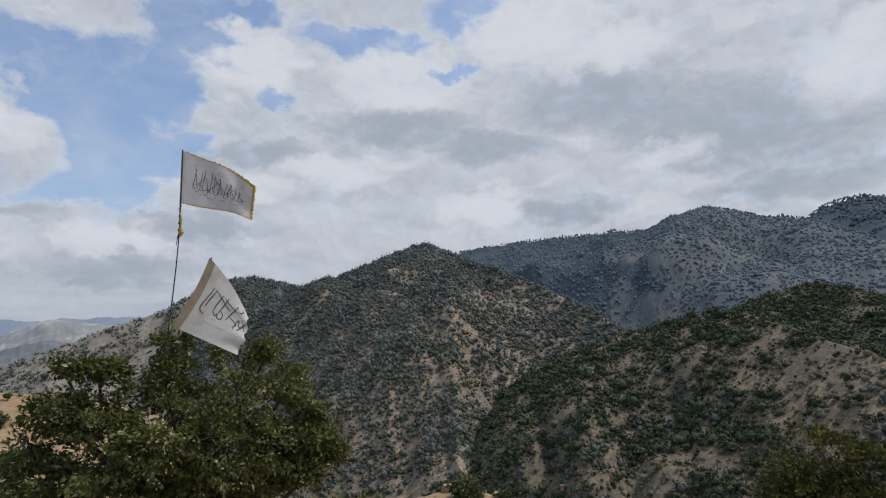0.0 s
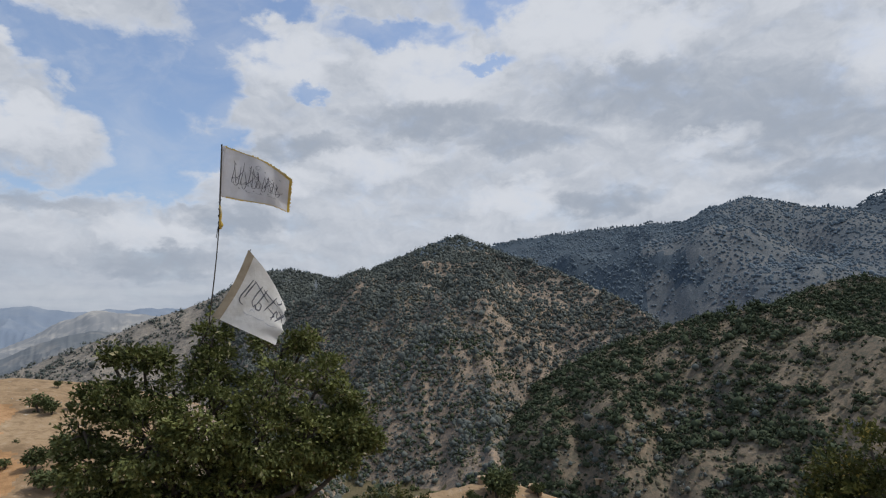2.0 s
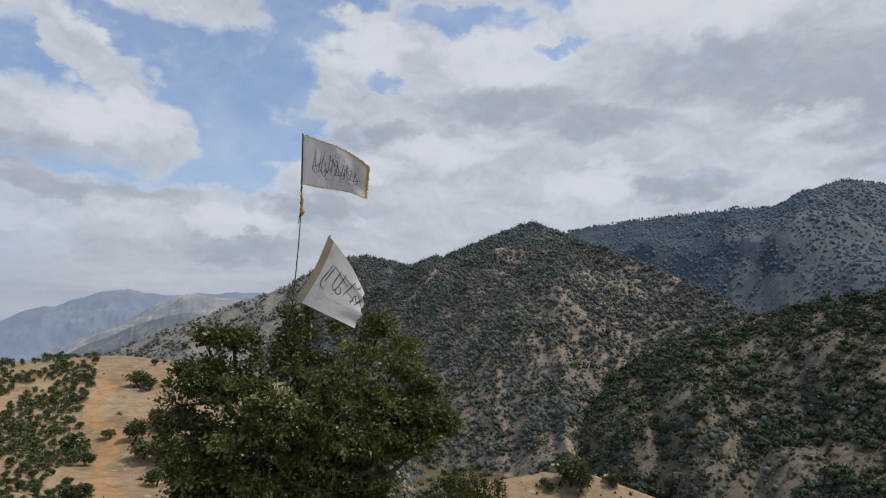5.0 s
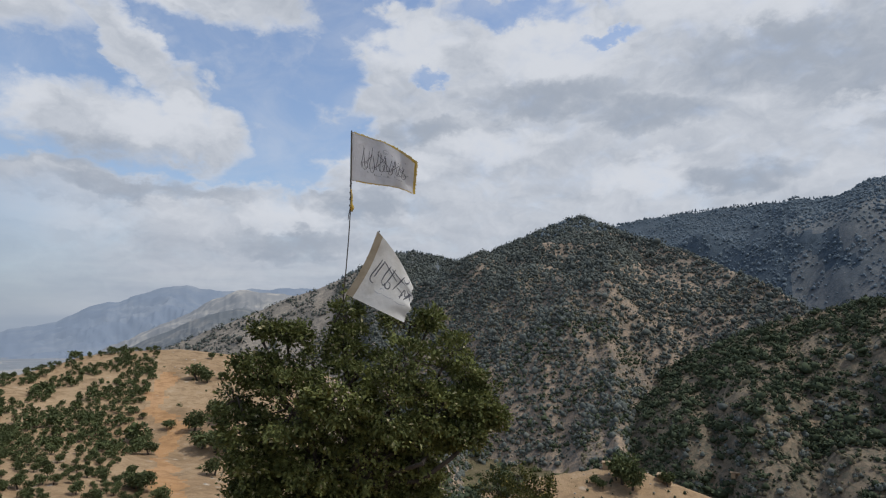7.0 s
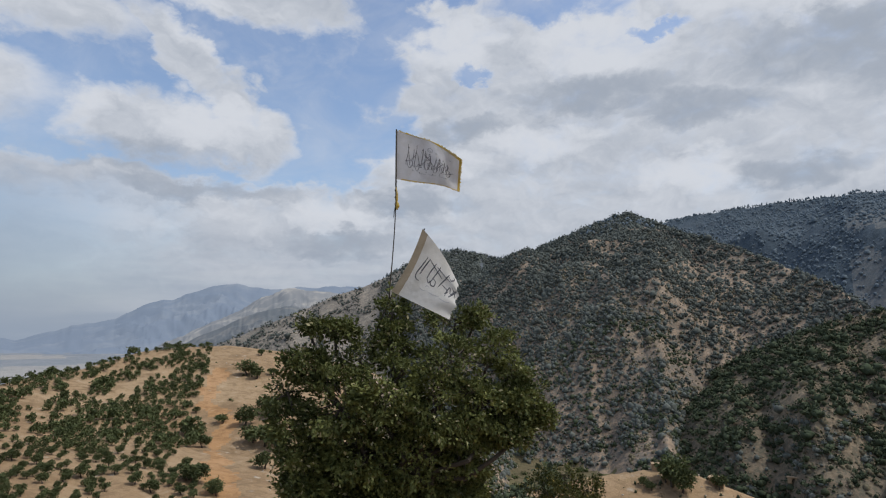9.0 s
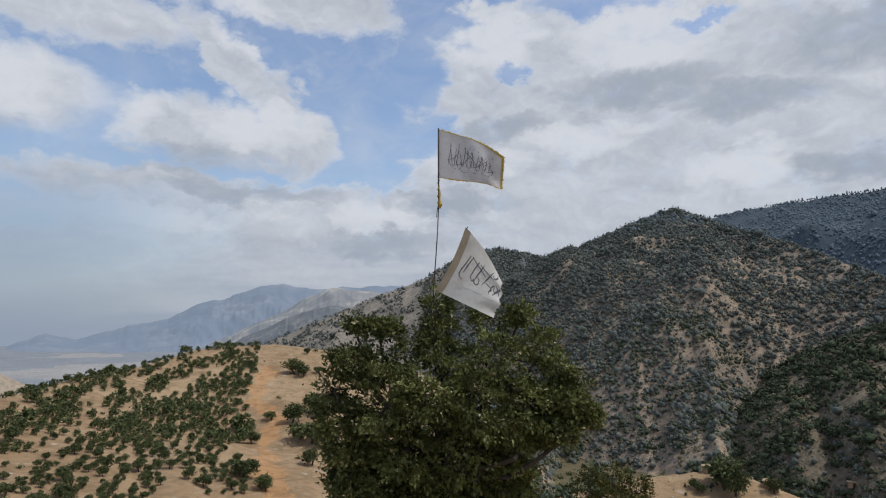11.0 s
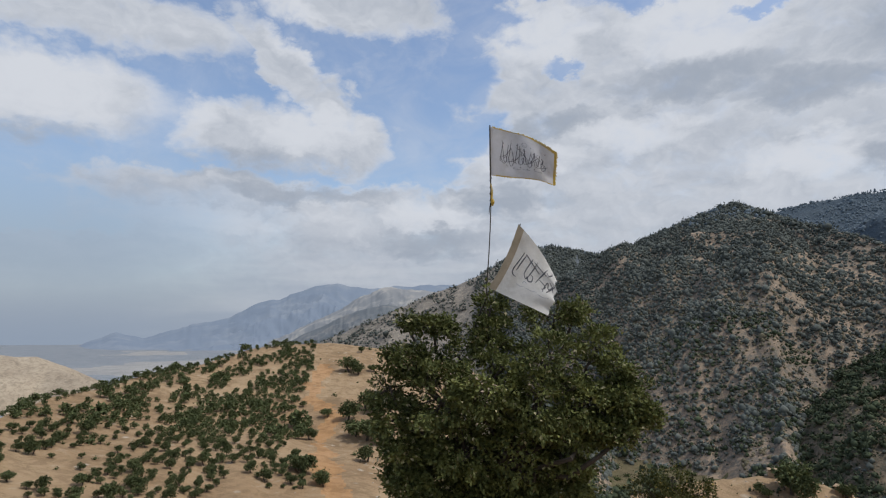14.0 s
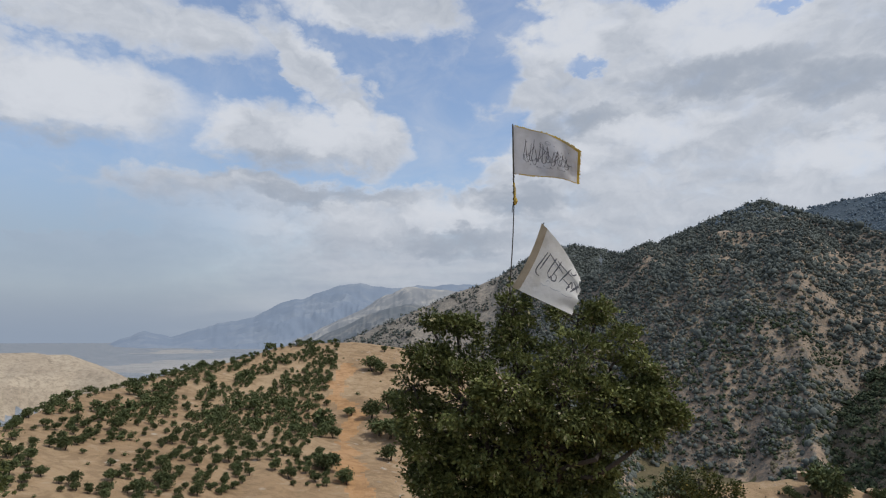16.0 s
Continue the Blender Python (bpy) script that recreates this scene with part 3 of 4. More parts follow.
def leaves(rng, centres, outward, size, per, spread):
    """Sprays of folded leaves round each centre. Returns vertices and faces as arrays."""
    n = len(centres) * per
    c = np.repeat(centres, per, 0) + rng.normal(0, spread, (n, 3))
    d = np.repeat(outward, per, 0) + rng.normal(0, 0.75, (n, 3))
    d /= np.linalg.norm(d, axis=1, keepdims=True)
    side = np.cross(d, rng.normal(0, 1, (n, 3)) + [0, 0, 1.6])
    side /= np.linalg.norm(side, axis=1, keepdims=True) + 1e-9
    up = np.cross(side, d)
    s = size * rng.uniform(0.65, 1.35, (n, 1))
    w = 0.30 * s
    v = np.stack([c, c + 0.5 * s * d + w * side + 0.10 * s * up, c + s * d - 0.08 * s * up, c + 0.5 * s * d - w * side + 0.10 * s * up], 1)
    f = np.arange(n)[:, None] * 4
    tris = np.concatenate([f + [0, 1, 2], f + [0, 2, 3]])
    return v.reshape(-1, 3), tris


def big_tree(name, base, lobes, leaf, leaf_mat, label, seed, density=95, trunk_r=0.24, fork=0.45, gap=0.02):
    """lobes: centre and half sizes of each rounded mass of leaves, in the world."""
    rng = np.random.default_rng(seed)
    base = Vector(base)
    root = tagged(new(name), label, "tree")
    root.location = base
    mid = Vector(np.mean([l[0] for l in lobes], axis=0)) - base
    head = Vector((mid.x * 0.5, mid.y * 0.5, mid.z * fork))
    path, radii = limb(rng, (0, 0, -0.4), head, trunk_r * 1.25, trunk_r * 0.8, 0.08)
    radii[0] *= 1.5
    part("trunk", mesh_of("trunk", *tube(path, radii, 10), [BARK]), root, "grey-brown bark")
    sprays, ways, twigs = [], [], []
    top_z = max(l[0][2] for l in lobes)
    for centre, half in lobes:
        c, h = Vector(centre) - base, 0.93 * Vector(half)
        path, radii = limb(rng, head + Vector(rng.normal(0, 0.08, 3)), c, trunk_r * 0.30, 0.025, 0.16)
        part("limb", mesh_of("limb", *tube(path, radii, 7), [BARK]), root)
        thin = 0.8 if c.z + base.z > top_z - 1.9 else 1.0
        count = int(density * thin * (h.x * h.y + h.y * h.z + h.x * h.z) * 4)
        d = rng.normal(0, 1, (count, 3))
        d /= np.linalg.norm(d, axis=1, keepdims=True)
        rad = rng.uniform(0.25, 1.0, (count, 1)) ** 0.45
        rad *= 1 + 0.20 * np.sin(5.1 * d[:, :1] + seed) * np.sin(4.3 * d[:, 1:2] + 2.0) + 0.16 * np.sin(9.0 * d[:, 2:3] + 3.0 * d[:, :1])
        p = np.array(c) + d * rad * np.array(h)
        airy = np.clip((p[:, 2] + base.z - top_z + 2.2) / 1.2, 0, 1)          # more gaps towards the top
        keep = fbm(p[:, 0] + 3.3 * p[:, 2], p[:, 1] - 2.1 * p[:, 2], 0.62, 3, seed + 3) > airy * 0.26 - gap
        p, d = p[keep], d[keep]
        # loose sprigs that stand out of the mass and break its outline
        aim = rng.normal(0, 1, (5, 3)) + [0, 0, 0.3]
        aim /= np.linalg.norm(aim, axis=1, keepdims=True)
        tips = np.array(c) + aim * np.array(h) * rng.uniform(0.95, 1.15, (5, 1))
        sprig = np.repeat(tips, 9, 0) + rng.normal(0, 0.07, (45, 3)) - np.repeat(aim, 9, 0) * rng.uniform(0, 0.2, (45, 1))
        p, d = np.concatenate([p, sprig]), np.concatenate([d, np.repeat(aim, 9, 0)])
        sprays.append(p), ways.append(d)
        for q, w in zip(p[::26], d[::26]):
            start = c.lerp(Vector(q), 0.25) + Vector(rng.normal(0, 0.08, 3))
            twigs.append(tube(*limb(rng, start, q, 0.016, 0.005, 0.15, 3), 4))
    tagged(part("branchwork", mesh_of("branchwork", *joined(twigs), [BARK]), root), kind="stuff")
    v, f = leaves(rng, np.concatenate(sprays), np.concatenate(ways), leaf, 6, leaf * 0.55)
    part("crown", mesh_of("crown", v, f, [leaf_mat]), root, "dark green leaves in uneven sprays")
    return root


def lobe(az, el, d, rx, rz, ry=None):
    return bearing(az, el, d), (rx, ry or rx, rz)


def ground_at(az, d):
    p = bearing(az, 0, d)
    return Vector((p.x, p.y, float(height(np.array([p.x]), np.array([p.y]))[0][0])))


OAK = [(-7.1, 2.4, 13.0, 0.40, 0.42), (-7.1, -0.4, 13.0, 0.50, 0.45), (-12.8, 0.8, 13.2, 0.60, 0.20), (-15.4, 1.0, 13.4, 0.22, 0.18), (-10.3, -2.0, 13.0, 0.55, 0.40),
       (-14.8, -2.5, 13.2, 0.70, 0.38), (-17.0, -4.7, 13.2, 0.45, 0.45), (-16.7, -7.6, 13.1, 0.50, 0.50), (-15.8, -10.6, 13.0, 0.52, 0.52), (-15.2, -13.6, 13.0, 0.62, 0.60),
       (-0.8, 1.5, 13.6, 0.75, 0.30, 0.35), (1.4, 2.2, 13.6, 0.35, 0.25), (3.5, -1.0, 13.2, 0.50, 0.35), (4.8, -3.0, 13.2, 0.45, 0.45), (5.6, -5.5, 13.1, 0.50, 0.40),
       (7.4, -7.0, 13.2, 0.28, 0.20), (4.0, -8.0, 13.0, 0.60, 0.40), (-1.2, -2.0, 12.9, 0.80, 0.50), (-7.5, -5.0, 12.6, 1.0, 0.80), (-11.8, -6.0, 12.6, 0.90, 0.80),
       (-2.3, -6.0, 12.6, 1.0, 0.80), (2.0, -6.0, 12.9, 0.70, 0.60), (-9.6, -10.0, 13.1, 1.0, 0.80), (-4.4, -10.0, 13.1, 1.0, 0.80), (0.3, -9.6, 13.2, 0.70, 0.60)]
LOW = [(-12.0, -9.0, 13.8, 1.0, 0.80), (-7.5, -12.0, 14.0, 1.2, 0.80), (-2.6, -11.5, 13.9, 1.1, 0.80), (-12.5, -13.6, 13.4, 1.0, 0.70), (-6.5, -14.2, 13.5, 1.1, 0.70), (-1.2, -13.2, 13.5, 0.80, 0.60)]
big_tree("oak_tree", ground_at(-5.5, 13.2), [lobe(-4 + 0.945 * (l[0] + 4), *l[1:]) for l in OAK + LOW], 0.094, LEAF, "broad dark green oak tree with flags tied in its top", 11, 205, 0.24, 0.45, 0.02)
big_tree("bush", ground_at(8.6, 21.0), [lobe(8.6, -12.0, 21.0, 0.75, 0.50), lobe(6.6, -12.9, 21.0, 0.65, 0.5), lobe(10.6, -13.0, 21.0, 0.62, 0.45), lobe(8.6, -14.4, 20.6, 1.15, 0.6)], 0.085, LEAF_YELLOW,
         "small yellowish green bush below the oak", 23, 110, 0.06, 0.3, 0.10)
big_tree("oak_tree", ground_at(48.5, 14.5), [lobe(47.4, -7.6, 14.2, 0.75, 0.45), lobe(45.2, -9.4, 14.2, 0.65, 0.48), lobe(50.2, -8.6, 14.4, 0.8, 0.48), lobe(53.5, -8.2, 14.6, 0.8, 0.55), lobe(47.5, -11.6, 13.8, 1.1, 0.65),
         lobe(51.5, -11.8, 14.0, 1.1, 0.7), lobe(44.4, -12.4, 13.9, 0.7, 0.5)], 0.10, LEAF_YELLOW, "dark oak tree with some yellowing leaves", 31, 130, 0.16, 0.4, 0.12)
big_tree("oak_tree", ground_at(-52.5, 15.0), [lobe(-50.5, -8.4, 15.0, 0.6, 0.45), lobe(-50.0, -11.0, 15.0, 0.62, 0.55), lobe(-54, -8.5, 15.2, 0.9, 0.8)], 0.10, LEAF, "dark green young oak tree", 37, 80, 0.12, 0.4)


def shrub_shape(rng, leaf_count, flat=0.8, extra=2):
    """One shrub about 1 m in radius, resting on z = 0: a lumpy core and loose sprays that break its outline."""
    v, f = [], []
    lumps = [((0, 0, 0.62 * flat), 0.58)] + [((0.55 * math.cos(a), 0.55 * math.sin(a), rng.uniform(0.4, 0.85) * flat), rng.uniform(0.26, 0.4)) for a in rng.uniform(0, 6.28, extra)]
    for (cx, cy, cz), r in lumps:
        bm = bmesh.new()
        if leaf_count > 8:
            bmesh.ops.create_icosphere(bm, subdivisions=1, radius=1)
        else:
            bmesh.ops.create_cone(bm, segments=5, radius1=0.9, radius2=0.45, depth=1.3, cap_ends=True, cap_tris=True)
            bmesh.ops.triangulate(bm, faces=bm.faces[:])
        o = len(v)
        bm.verts.index_update()
        for q in bm.verts:
            k = r * rng.uniform(0.6, 1.2)
            v.append((cx + q.co.x * k, cy + q.co.y * k, max(cz + q.co.z * k * flat, 0.02)))
        f += [tuple(o + p.index for p in t.verts) for t in bm.faces]
        bm.free()
    d = rng.normal(0, 1, (leaf_count, 3))
    d[:, 2] = np.abs(d[:, 2]) * 0.9
    d /= np.linalg.norm(d, axis=1, keepdims=True)
    c = d * rng.uniform(0.65, 1.05, (leaf_count, 1)) * [1, 1, flat] + [0, 0, 0.35 * flat]
    lv, lf = leaves(rng, c, d, 0.30 if leaf_count < 8 else 0.38, 1, 0.08)
    o = len(v)
    return np.concatenate([np.array(v), lv]), [tuple(t) for t in f] + [tuple(int(i) + o for i in t) for t in lf]


def speck_shape(rng):
    """The plainest far bush or treetop: a lopsided knob of a few faces."""
    n = 5
    low = [(0.8 * rng.uniform(0.7, 1.2) * math.cos(6.283 * k / n), 0.8 * rng.uniform(0.7, 1.2) * math.sin(6.283 * k / n), 0.0) for k in range(n)]
    mid = [(0.85 * rng.uniform(0.7, 1.2) * math.cos(6.283 * (k + 0.5) / n), 0.85 * rng.uniform(0.7, 1.2) * math.sin(6.283 * (k + 0.5) / n), rng.uniform(0.55, 0.95)) for k in range(n)]
    v = low + mid + [(rng.uniform(-0.2, 0.2), rng.uniform(-0.2, 0.2), rng.uniform(1.15, 1.5))]
    f = []
    for k in range(n):
        j = (k + 1) % n
        f += [(k, j, n + k), (j, n + j, n + k), (n + k, n + j, 2 * n)]
    return np.array(v), np.array(f)


def tree_shape(rng, sprays=210, leaf=0.205):
    """A small hillside oak about 1 m in radius with a short trunk: many sprays on several rounded masses."""
    cs, ds = [], []
    for k in range(6):
        a = rng.uniform(0, 6.28)
        c = np.array([0.42 * math.cos(a) * (k > 0), 0.42 * math.sin(a) * (k > 0), rng.uniform(0.75, 1.15)])
        d = rng.normal(0, 1, (sprays // 6, 3))
        d /= np.linalg.norm(d, axis=1, keepdims=True)
        cs.append(c + d * rng.uniform(0.5, 1, (len(d), 1)) * rng.uniform(0.38, 0.58) * np.array([1, 1, 0.8]))
        ds.append(d)
    return leaves(rng, np.concatenate(cs), np.concatenate(ds), leaf, 4, 0.07)


def scatter(name, label, wanted, size, shapes, mat, seed, category="shrubs"):
    """Sets many shrubs as one mass. wanted: (x, y) places. size: mean radius."""
    rng = np.random.default_rng(seed)
    x, y = wanted[:, 0], wanted[:, 1]
    z = height(x, y)[0]
    verts, faces, o = [], [], 0
    pick, turn = rng.integers(0, len(shapes), len(x)), rng.uniform(0, 6.28, len(x))
    s = size * rng.lognormal(0, 0.33, len(x))
    for i in range(len(x)):
        v, f = shapes[pick[i]]
        c, q = math.cos(turn[i]) * s[i], math.sin(turn[i]) * s[i]
        w = np.empty_like(v)
        w[:, 0] = x[i] + c * v[:, 0] - q * v[:, 1]
        w[:, 1] = y[i] + q * v[:, 0] + c * v[:, 1]
        w[:, 2] = z[i] - 0.12 * s[i] + s[i] * v[:, 2]
        verts.append(w), faces.append(f + o)
        o += len(v)
    verts, faces = np.concatenate(verts), np.concatenate(faces).astype(np.int32)
    mesh = bpy.data.meshes.new(name)
    mesh.vertices.add(len(verts))
    mesh.vertices.foreach_set("co", verts.ravel())
    mesh.loops.add(faces.size)
    mesh.loops.foreach_set("vertex_index", faces.ravel())
    mesh.polygons.add(len(faces))
    mesh.polygons.foreach_set("loop_start", (np.arange(len(faces)) * 3).astype(np.int32))
    mesh.materials.append(mat)
    mesh.update(calc_edges=True)
    return tagged(new(name, mesh), label, category, kind="stuff")


def candidates(rng, count, az0, az1, d0, d1, soils, clump, seed, share=0.5, hollow=0.0, steep=0.0):
    """Places spread evenly over a sector of the land, on the given soils, thinned into clumps, thicker in the gullies."""
    a = np.radians(rng.uniform(az0, az1, count))
    d = np.sqrt(rng.uniform(d0 * d0, d1 * d1, count))
    x, y = d * np.sin(a), d * np.cos(a)
    z, zone, road = height(x, y)
    n = 0.5 + 0.5 * fbm(x, y, clump, 3, seed)
    if hollow:
        around = sum(height(x + u, y + v)[0] for u, v in ((14, 0), (-14, 0), (0, 14), (0, -14))) / 4
        n = n + hollow * np.clip(around - z, -2.5, 2.5)
    keep = np.isin(zone, soils) & (n > share + rng.uniform(-0.12, 0.12, count)) & (road > 6)
    if steep:
        out = 1 + 3 / d
        keep = keep & ((height(x * out, y * out)[0] - height(x / out, y / out)[0]) / 6 > steep)
    return np.stack([x, y], 1)[keep]


rng = np.random.default_rng(5)
shapes = [(v, np.array(f)) for v, f in (shrub_shape(rng, 30, 0.8, 1) for _ in range(8))]
dots = [(v, np.array(f)) for v, f in (shrub_shape(rng, 13, 0.9, 0) for _ in range(10))]
specks = [speck_shape(rng) for _ in range(10)]
small = [(v, np.array(f)) for v, f in (shrub_shape(rng, 6, 1.0, 0) for _ in range(8))]
scatter("mountain_shrubs", "dark green shrubs dotted over the stony mountainside, paled by painted haze", np.concatenate([candidates(rng, 11500, -6, 20, 330, 655, [1, 8, 9], 16, 301, 0.27, 0.015), candidates(rng, 8800, 20, 60, 300, 560, [1], 16, 301, 0.26, 0.015)]), 1.8, dots, SHRUB_FAR, 1)
scatter("mountain_scrub", "low scrub between the mountain shrubs, paled by painted haze", np.concatenate([candidates(rng, 19000, -6, 20, 150, 655, [1, 8, 9], 30, 311, 0.22, 0.01), candidates(rng, 13000, 20, 60, 150, 560, [1], 30, 311, 0.25, 0.01)]), 1.0, specks, SHRUB_FAR, 11)
scatter("cliff_shrubs", "dark shrubs clinging to the steeper mountain faces, paled by painted haze", np.concatenate([candidates(rng, 16000, -8, 22, 250, 655, [1, 8, 9], 10, 323, 0.2, 0, 0.55), candidates(rng, 9000, 20, 58, 150, 470, [1, 2], 10, 324, 0.2, 0, 0.62)]), 1.5, dots, SHRUB_FAR, 34)
scatter("foot_shrubs", "olive shrubs on the brown foot of the mountain", np.concatenate([candidates(rng, 6500, -6, 20, 150, 335, [1], 14, 321, 0.30, 0.015), candidates(rng, 3600, 20, 40, 150, 305, [1], 14, 321, 0.30, 0.015)]), 1.15, dots, SHRUB, 31)
scatter("foot_scrub", "dry brown scrub on the foot of the mountain", candidates(rng, 12000, -6, 30, 150, 400, [1], 20, 322, 0.25), 0.6, specks, DRY, 32)
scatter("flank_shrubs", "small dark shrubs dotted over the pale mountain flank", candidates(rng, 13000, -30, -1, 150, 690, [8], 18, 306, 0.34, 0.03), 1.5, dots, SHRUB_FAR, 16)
scatter("hillside_shrubs", "dark green shrubs on the brown hillside", np.concatenate([candidates(rng, 2400, 8, 60, 110, 255, [2], 22, 302, 0.34, 0.04), candidates(rng, 6800, 8, 60, 255, 470, [2], 22, 302, 0.16, 0.03)]), 2.0, shapes, SHRUB, 2)
scatter("hillside_bushes", "small dark bushes between the hillside shrubs", candidates(rng, 7500, 8, 60, 110, 470, [2], 15, 307, 0.25, 0.03), 1.2, dots, SHRUB, 17)
scatter("far_woods", "woods on the far mountain slopes, blued by painted haze", candidates(rng, 26000, 10, 60, 480, 960, [3, 9], 50, 303, 0.12, 0.01), 1.2, specks, CONIFER, 3, "woods")
skyline = np.concatenate([np.stack([np.interp(t, [c[0] for c in RIDGES[k][0]], [bearing(*c).x for c in RIDGES[k][0]]), np.interp(t, [c[0] for c in RIDGES[k][0]], [bearing(*c).y for c in RIDGES[k][0]])], 1) + rng.normal(0, 2.0, (len(t), 2))
                          for k, t in (("back", rng.uniform(16, 53, 300)), ("main", rng.uniform(-9, 17, 150)))])
pointed = [(v * [0.55, 0.55, 1.7], f) for v, f in specks]
scatter("skyline_woods", "small pointed trees along the mountain crests, blued by painted haze", skyline, 1.05, pointed, CONIFER, 33, "woods")
scatter("distant_woods", "woods on the farthest peak, blued by painted haze", candidates(rng, 3400, 42, 60, 1100, 1340, [3], 40, 313, 0.16), 2.0, specks, CONIFER, 13, "woods")
scatter("hillside_scrub", "low brown scrub between the hillside shrubs", candidates(rng, 18000, 8, 60, 110, 470, [2], 30, 312, 0.22), 0.62, specks, DRY, 12)
scatter("undergrowth", "green bushes below the oak", candidates(rng, 420, -4, 8, 45, 230, [0], 20, 314, 0.3), 1.3, shapes, SHRUB, 14)
scatter("valley_shrubs", "green shrubs along the valley floor", candidates(rng, 5200, -20, 50, 100, 380, [6], 30, 304, 0.26), 1.6, shapes, OLIVE, 4)
scatter("low_scrub", "low dry scrub on the tan hill", candidates(rng, 1700, -60, 22, 60, 300, [0], 24, 305, 0.52), 0.45, shapes, OLIVE, 5)


# Strips of closer wood on the tan hill: points (bearing, distance), half width.
GROVES = [
    ([(-41.3, 152), (-41.9, 139), (-43.1, 132)], 4),
    ([(-38.1, 160), (-40.1, 141), (-41.0, 132), (-43.0, 120)], 4),
    ([(-35.9, 204), (-37.3, 180), (-38.4, 158)], 4),
    ([(-44.1, 125), (-45.3, 118), (-46.1, 111), (-46.8, 102)], 5),
    ([(-32.7, 158), (-35.2, 131), (-37.3, 115), (-39.5, 105), (-41.9, 100)], 5),
    ([(-32.6, 123), (-34.7, 108), (-37.2, 98)], 5),
    ([(-33.3, 213), (-34.7, 208), (-36.2, 200)], 5),
    ([(-31.7, 226), (-33.7, 215), (-34.7, 201)], 5),
    ([(-23.6, 235), (-26.6, 204), (-28.7, 188), (-31.0, 171), (-33.4, 143)], 9),
    ([(-23.6, 221), (-24.7, 199), (-26.4, 176), (-28.6, 159)], 7),
    ([(-23.8, 248), (-25.6, 240), (-27.5, 235), (-28.8, 230)], 7),
    ([(-28.6, 224), (-30.2, 207), (-31.7, 199), (-32.7, 191)], 4),
    ([(-32.3, 185), (-33.9, 181)], 3),
    ([(-29.5, 152), (-31.8, 134)], 4),
    ([(-25.0, 159), (-27.2, 146), (-29.0, 126), (-31.2, 125), (-33.6, 109)], 5),
    ([(-23.5, 169), (-24.2, 159)], 3),
    ([(-23.0, 135), (-24.1, 121), (-24.6, 111)], 3),
    ([(-26.4, 128), (-27.3, 113)], 3),
    ([(-33.3, 123), (-31.7, 124), (-33.2, 104)], 5),
]


def wooded(x, y):
    """How thickly the tan hill is wooded: 1 within the strips, a few loose trees between them."""
    thick = np.zeros(x.shape)
    wx, wy = x + 2.5 * fbm(x, y, 12, 3, 411), y + 2.5 * fbm(x, y, 12, 3, 412)
    for line, wide in GROVES:
        pts = [bearing(a, 0, d) for a, d in line]
        for a, b in zip(pts, pts[1:]):
            dx, dy = b.x - a.x, b.y - a.y
            t = np.clip(((wx - a.x) * dx + (wy - a.y) * dy) / (dx * dx + dy * dy), 0, 1)
            thick = np.maximum(thick, 0.8 * np.exp(-(np.hypot(wx - a.x - t * dx, wy - a.y - t * dy) / (0.68 * wide)) ** 4))
    crest = RIDGES["left"][0]
    rim = np.interp(np.degrees(np.arctan2(x, y)), [c[0] for c in crest], [c[2] for c in crest]) - np.hypot(x, y)
    return np.maximum(thick, 0.02 + 0.08 * (0.5 + 0.5 * fbm(x, y, 18, 3, 410) > 0.60) + 0.30 * ((rim < 5) & (rim > -2)))


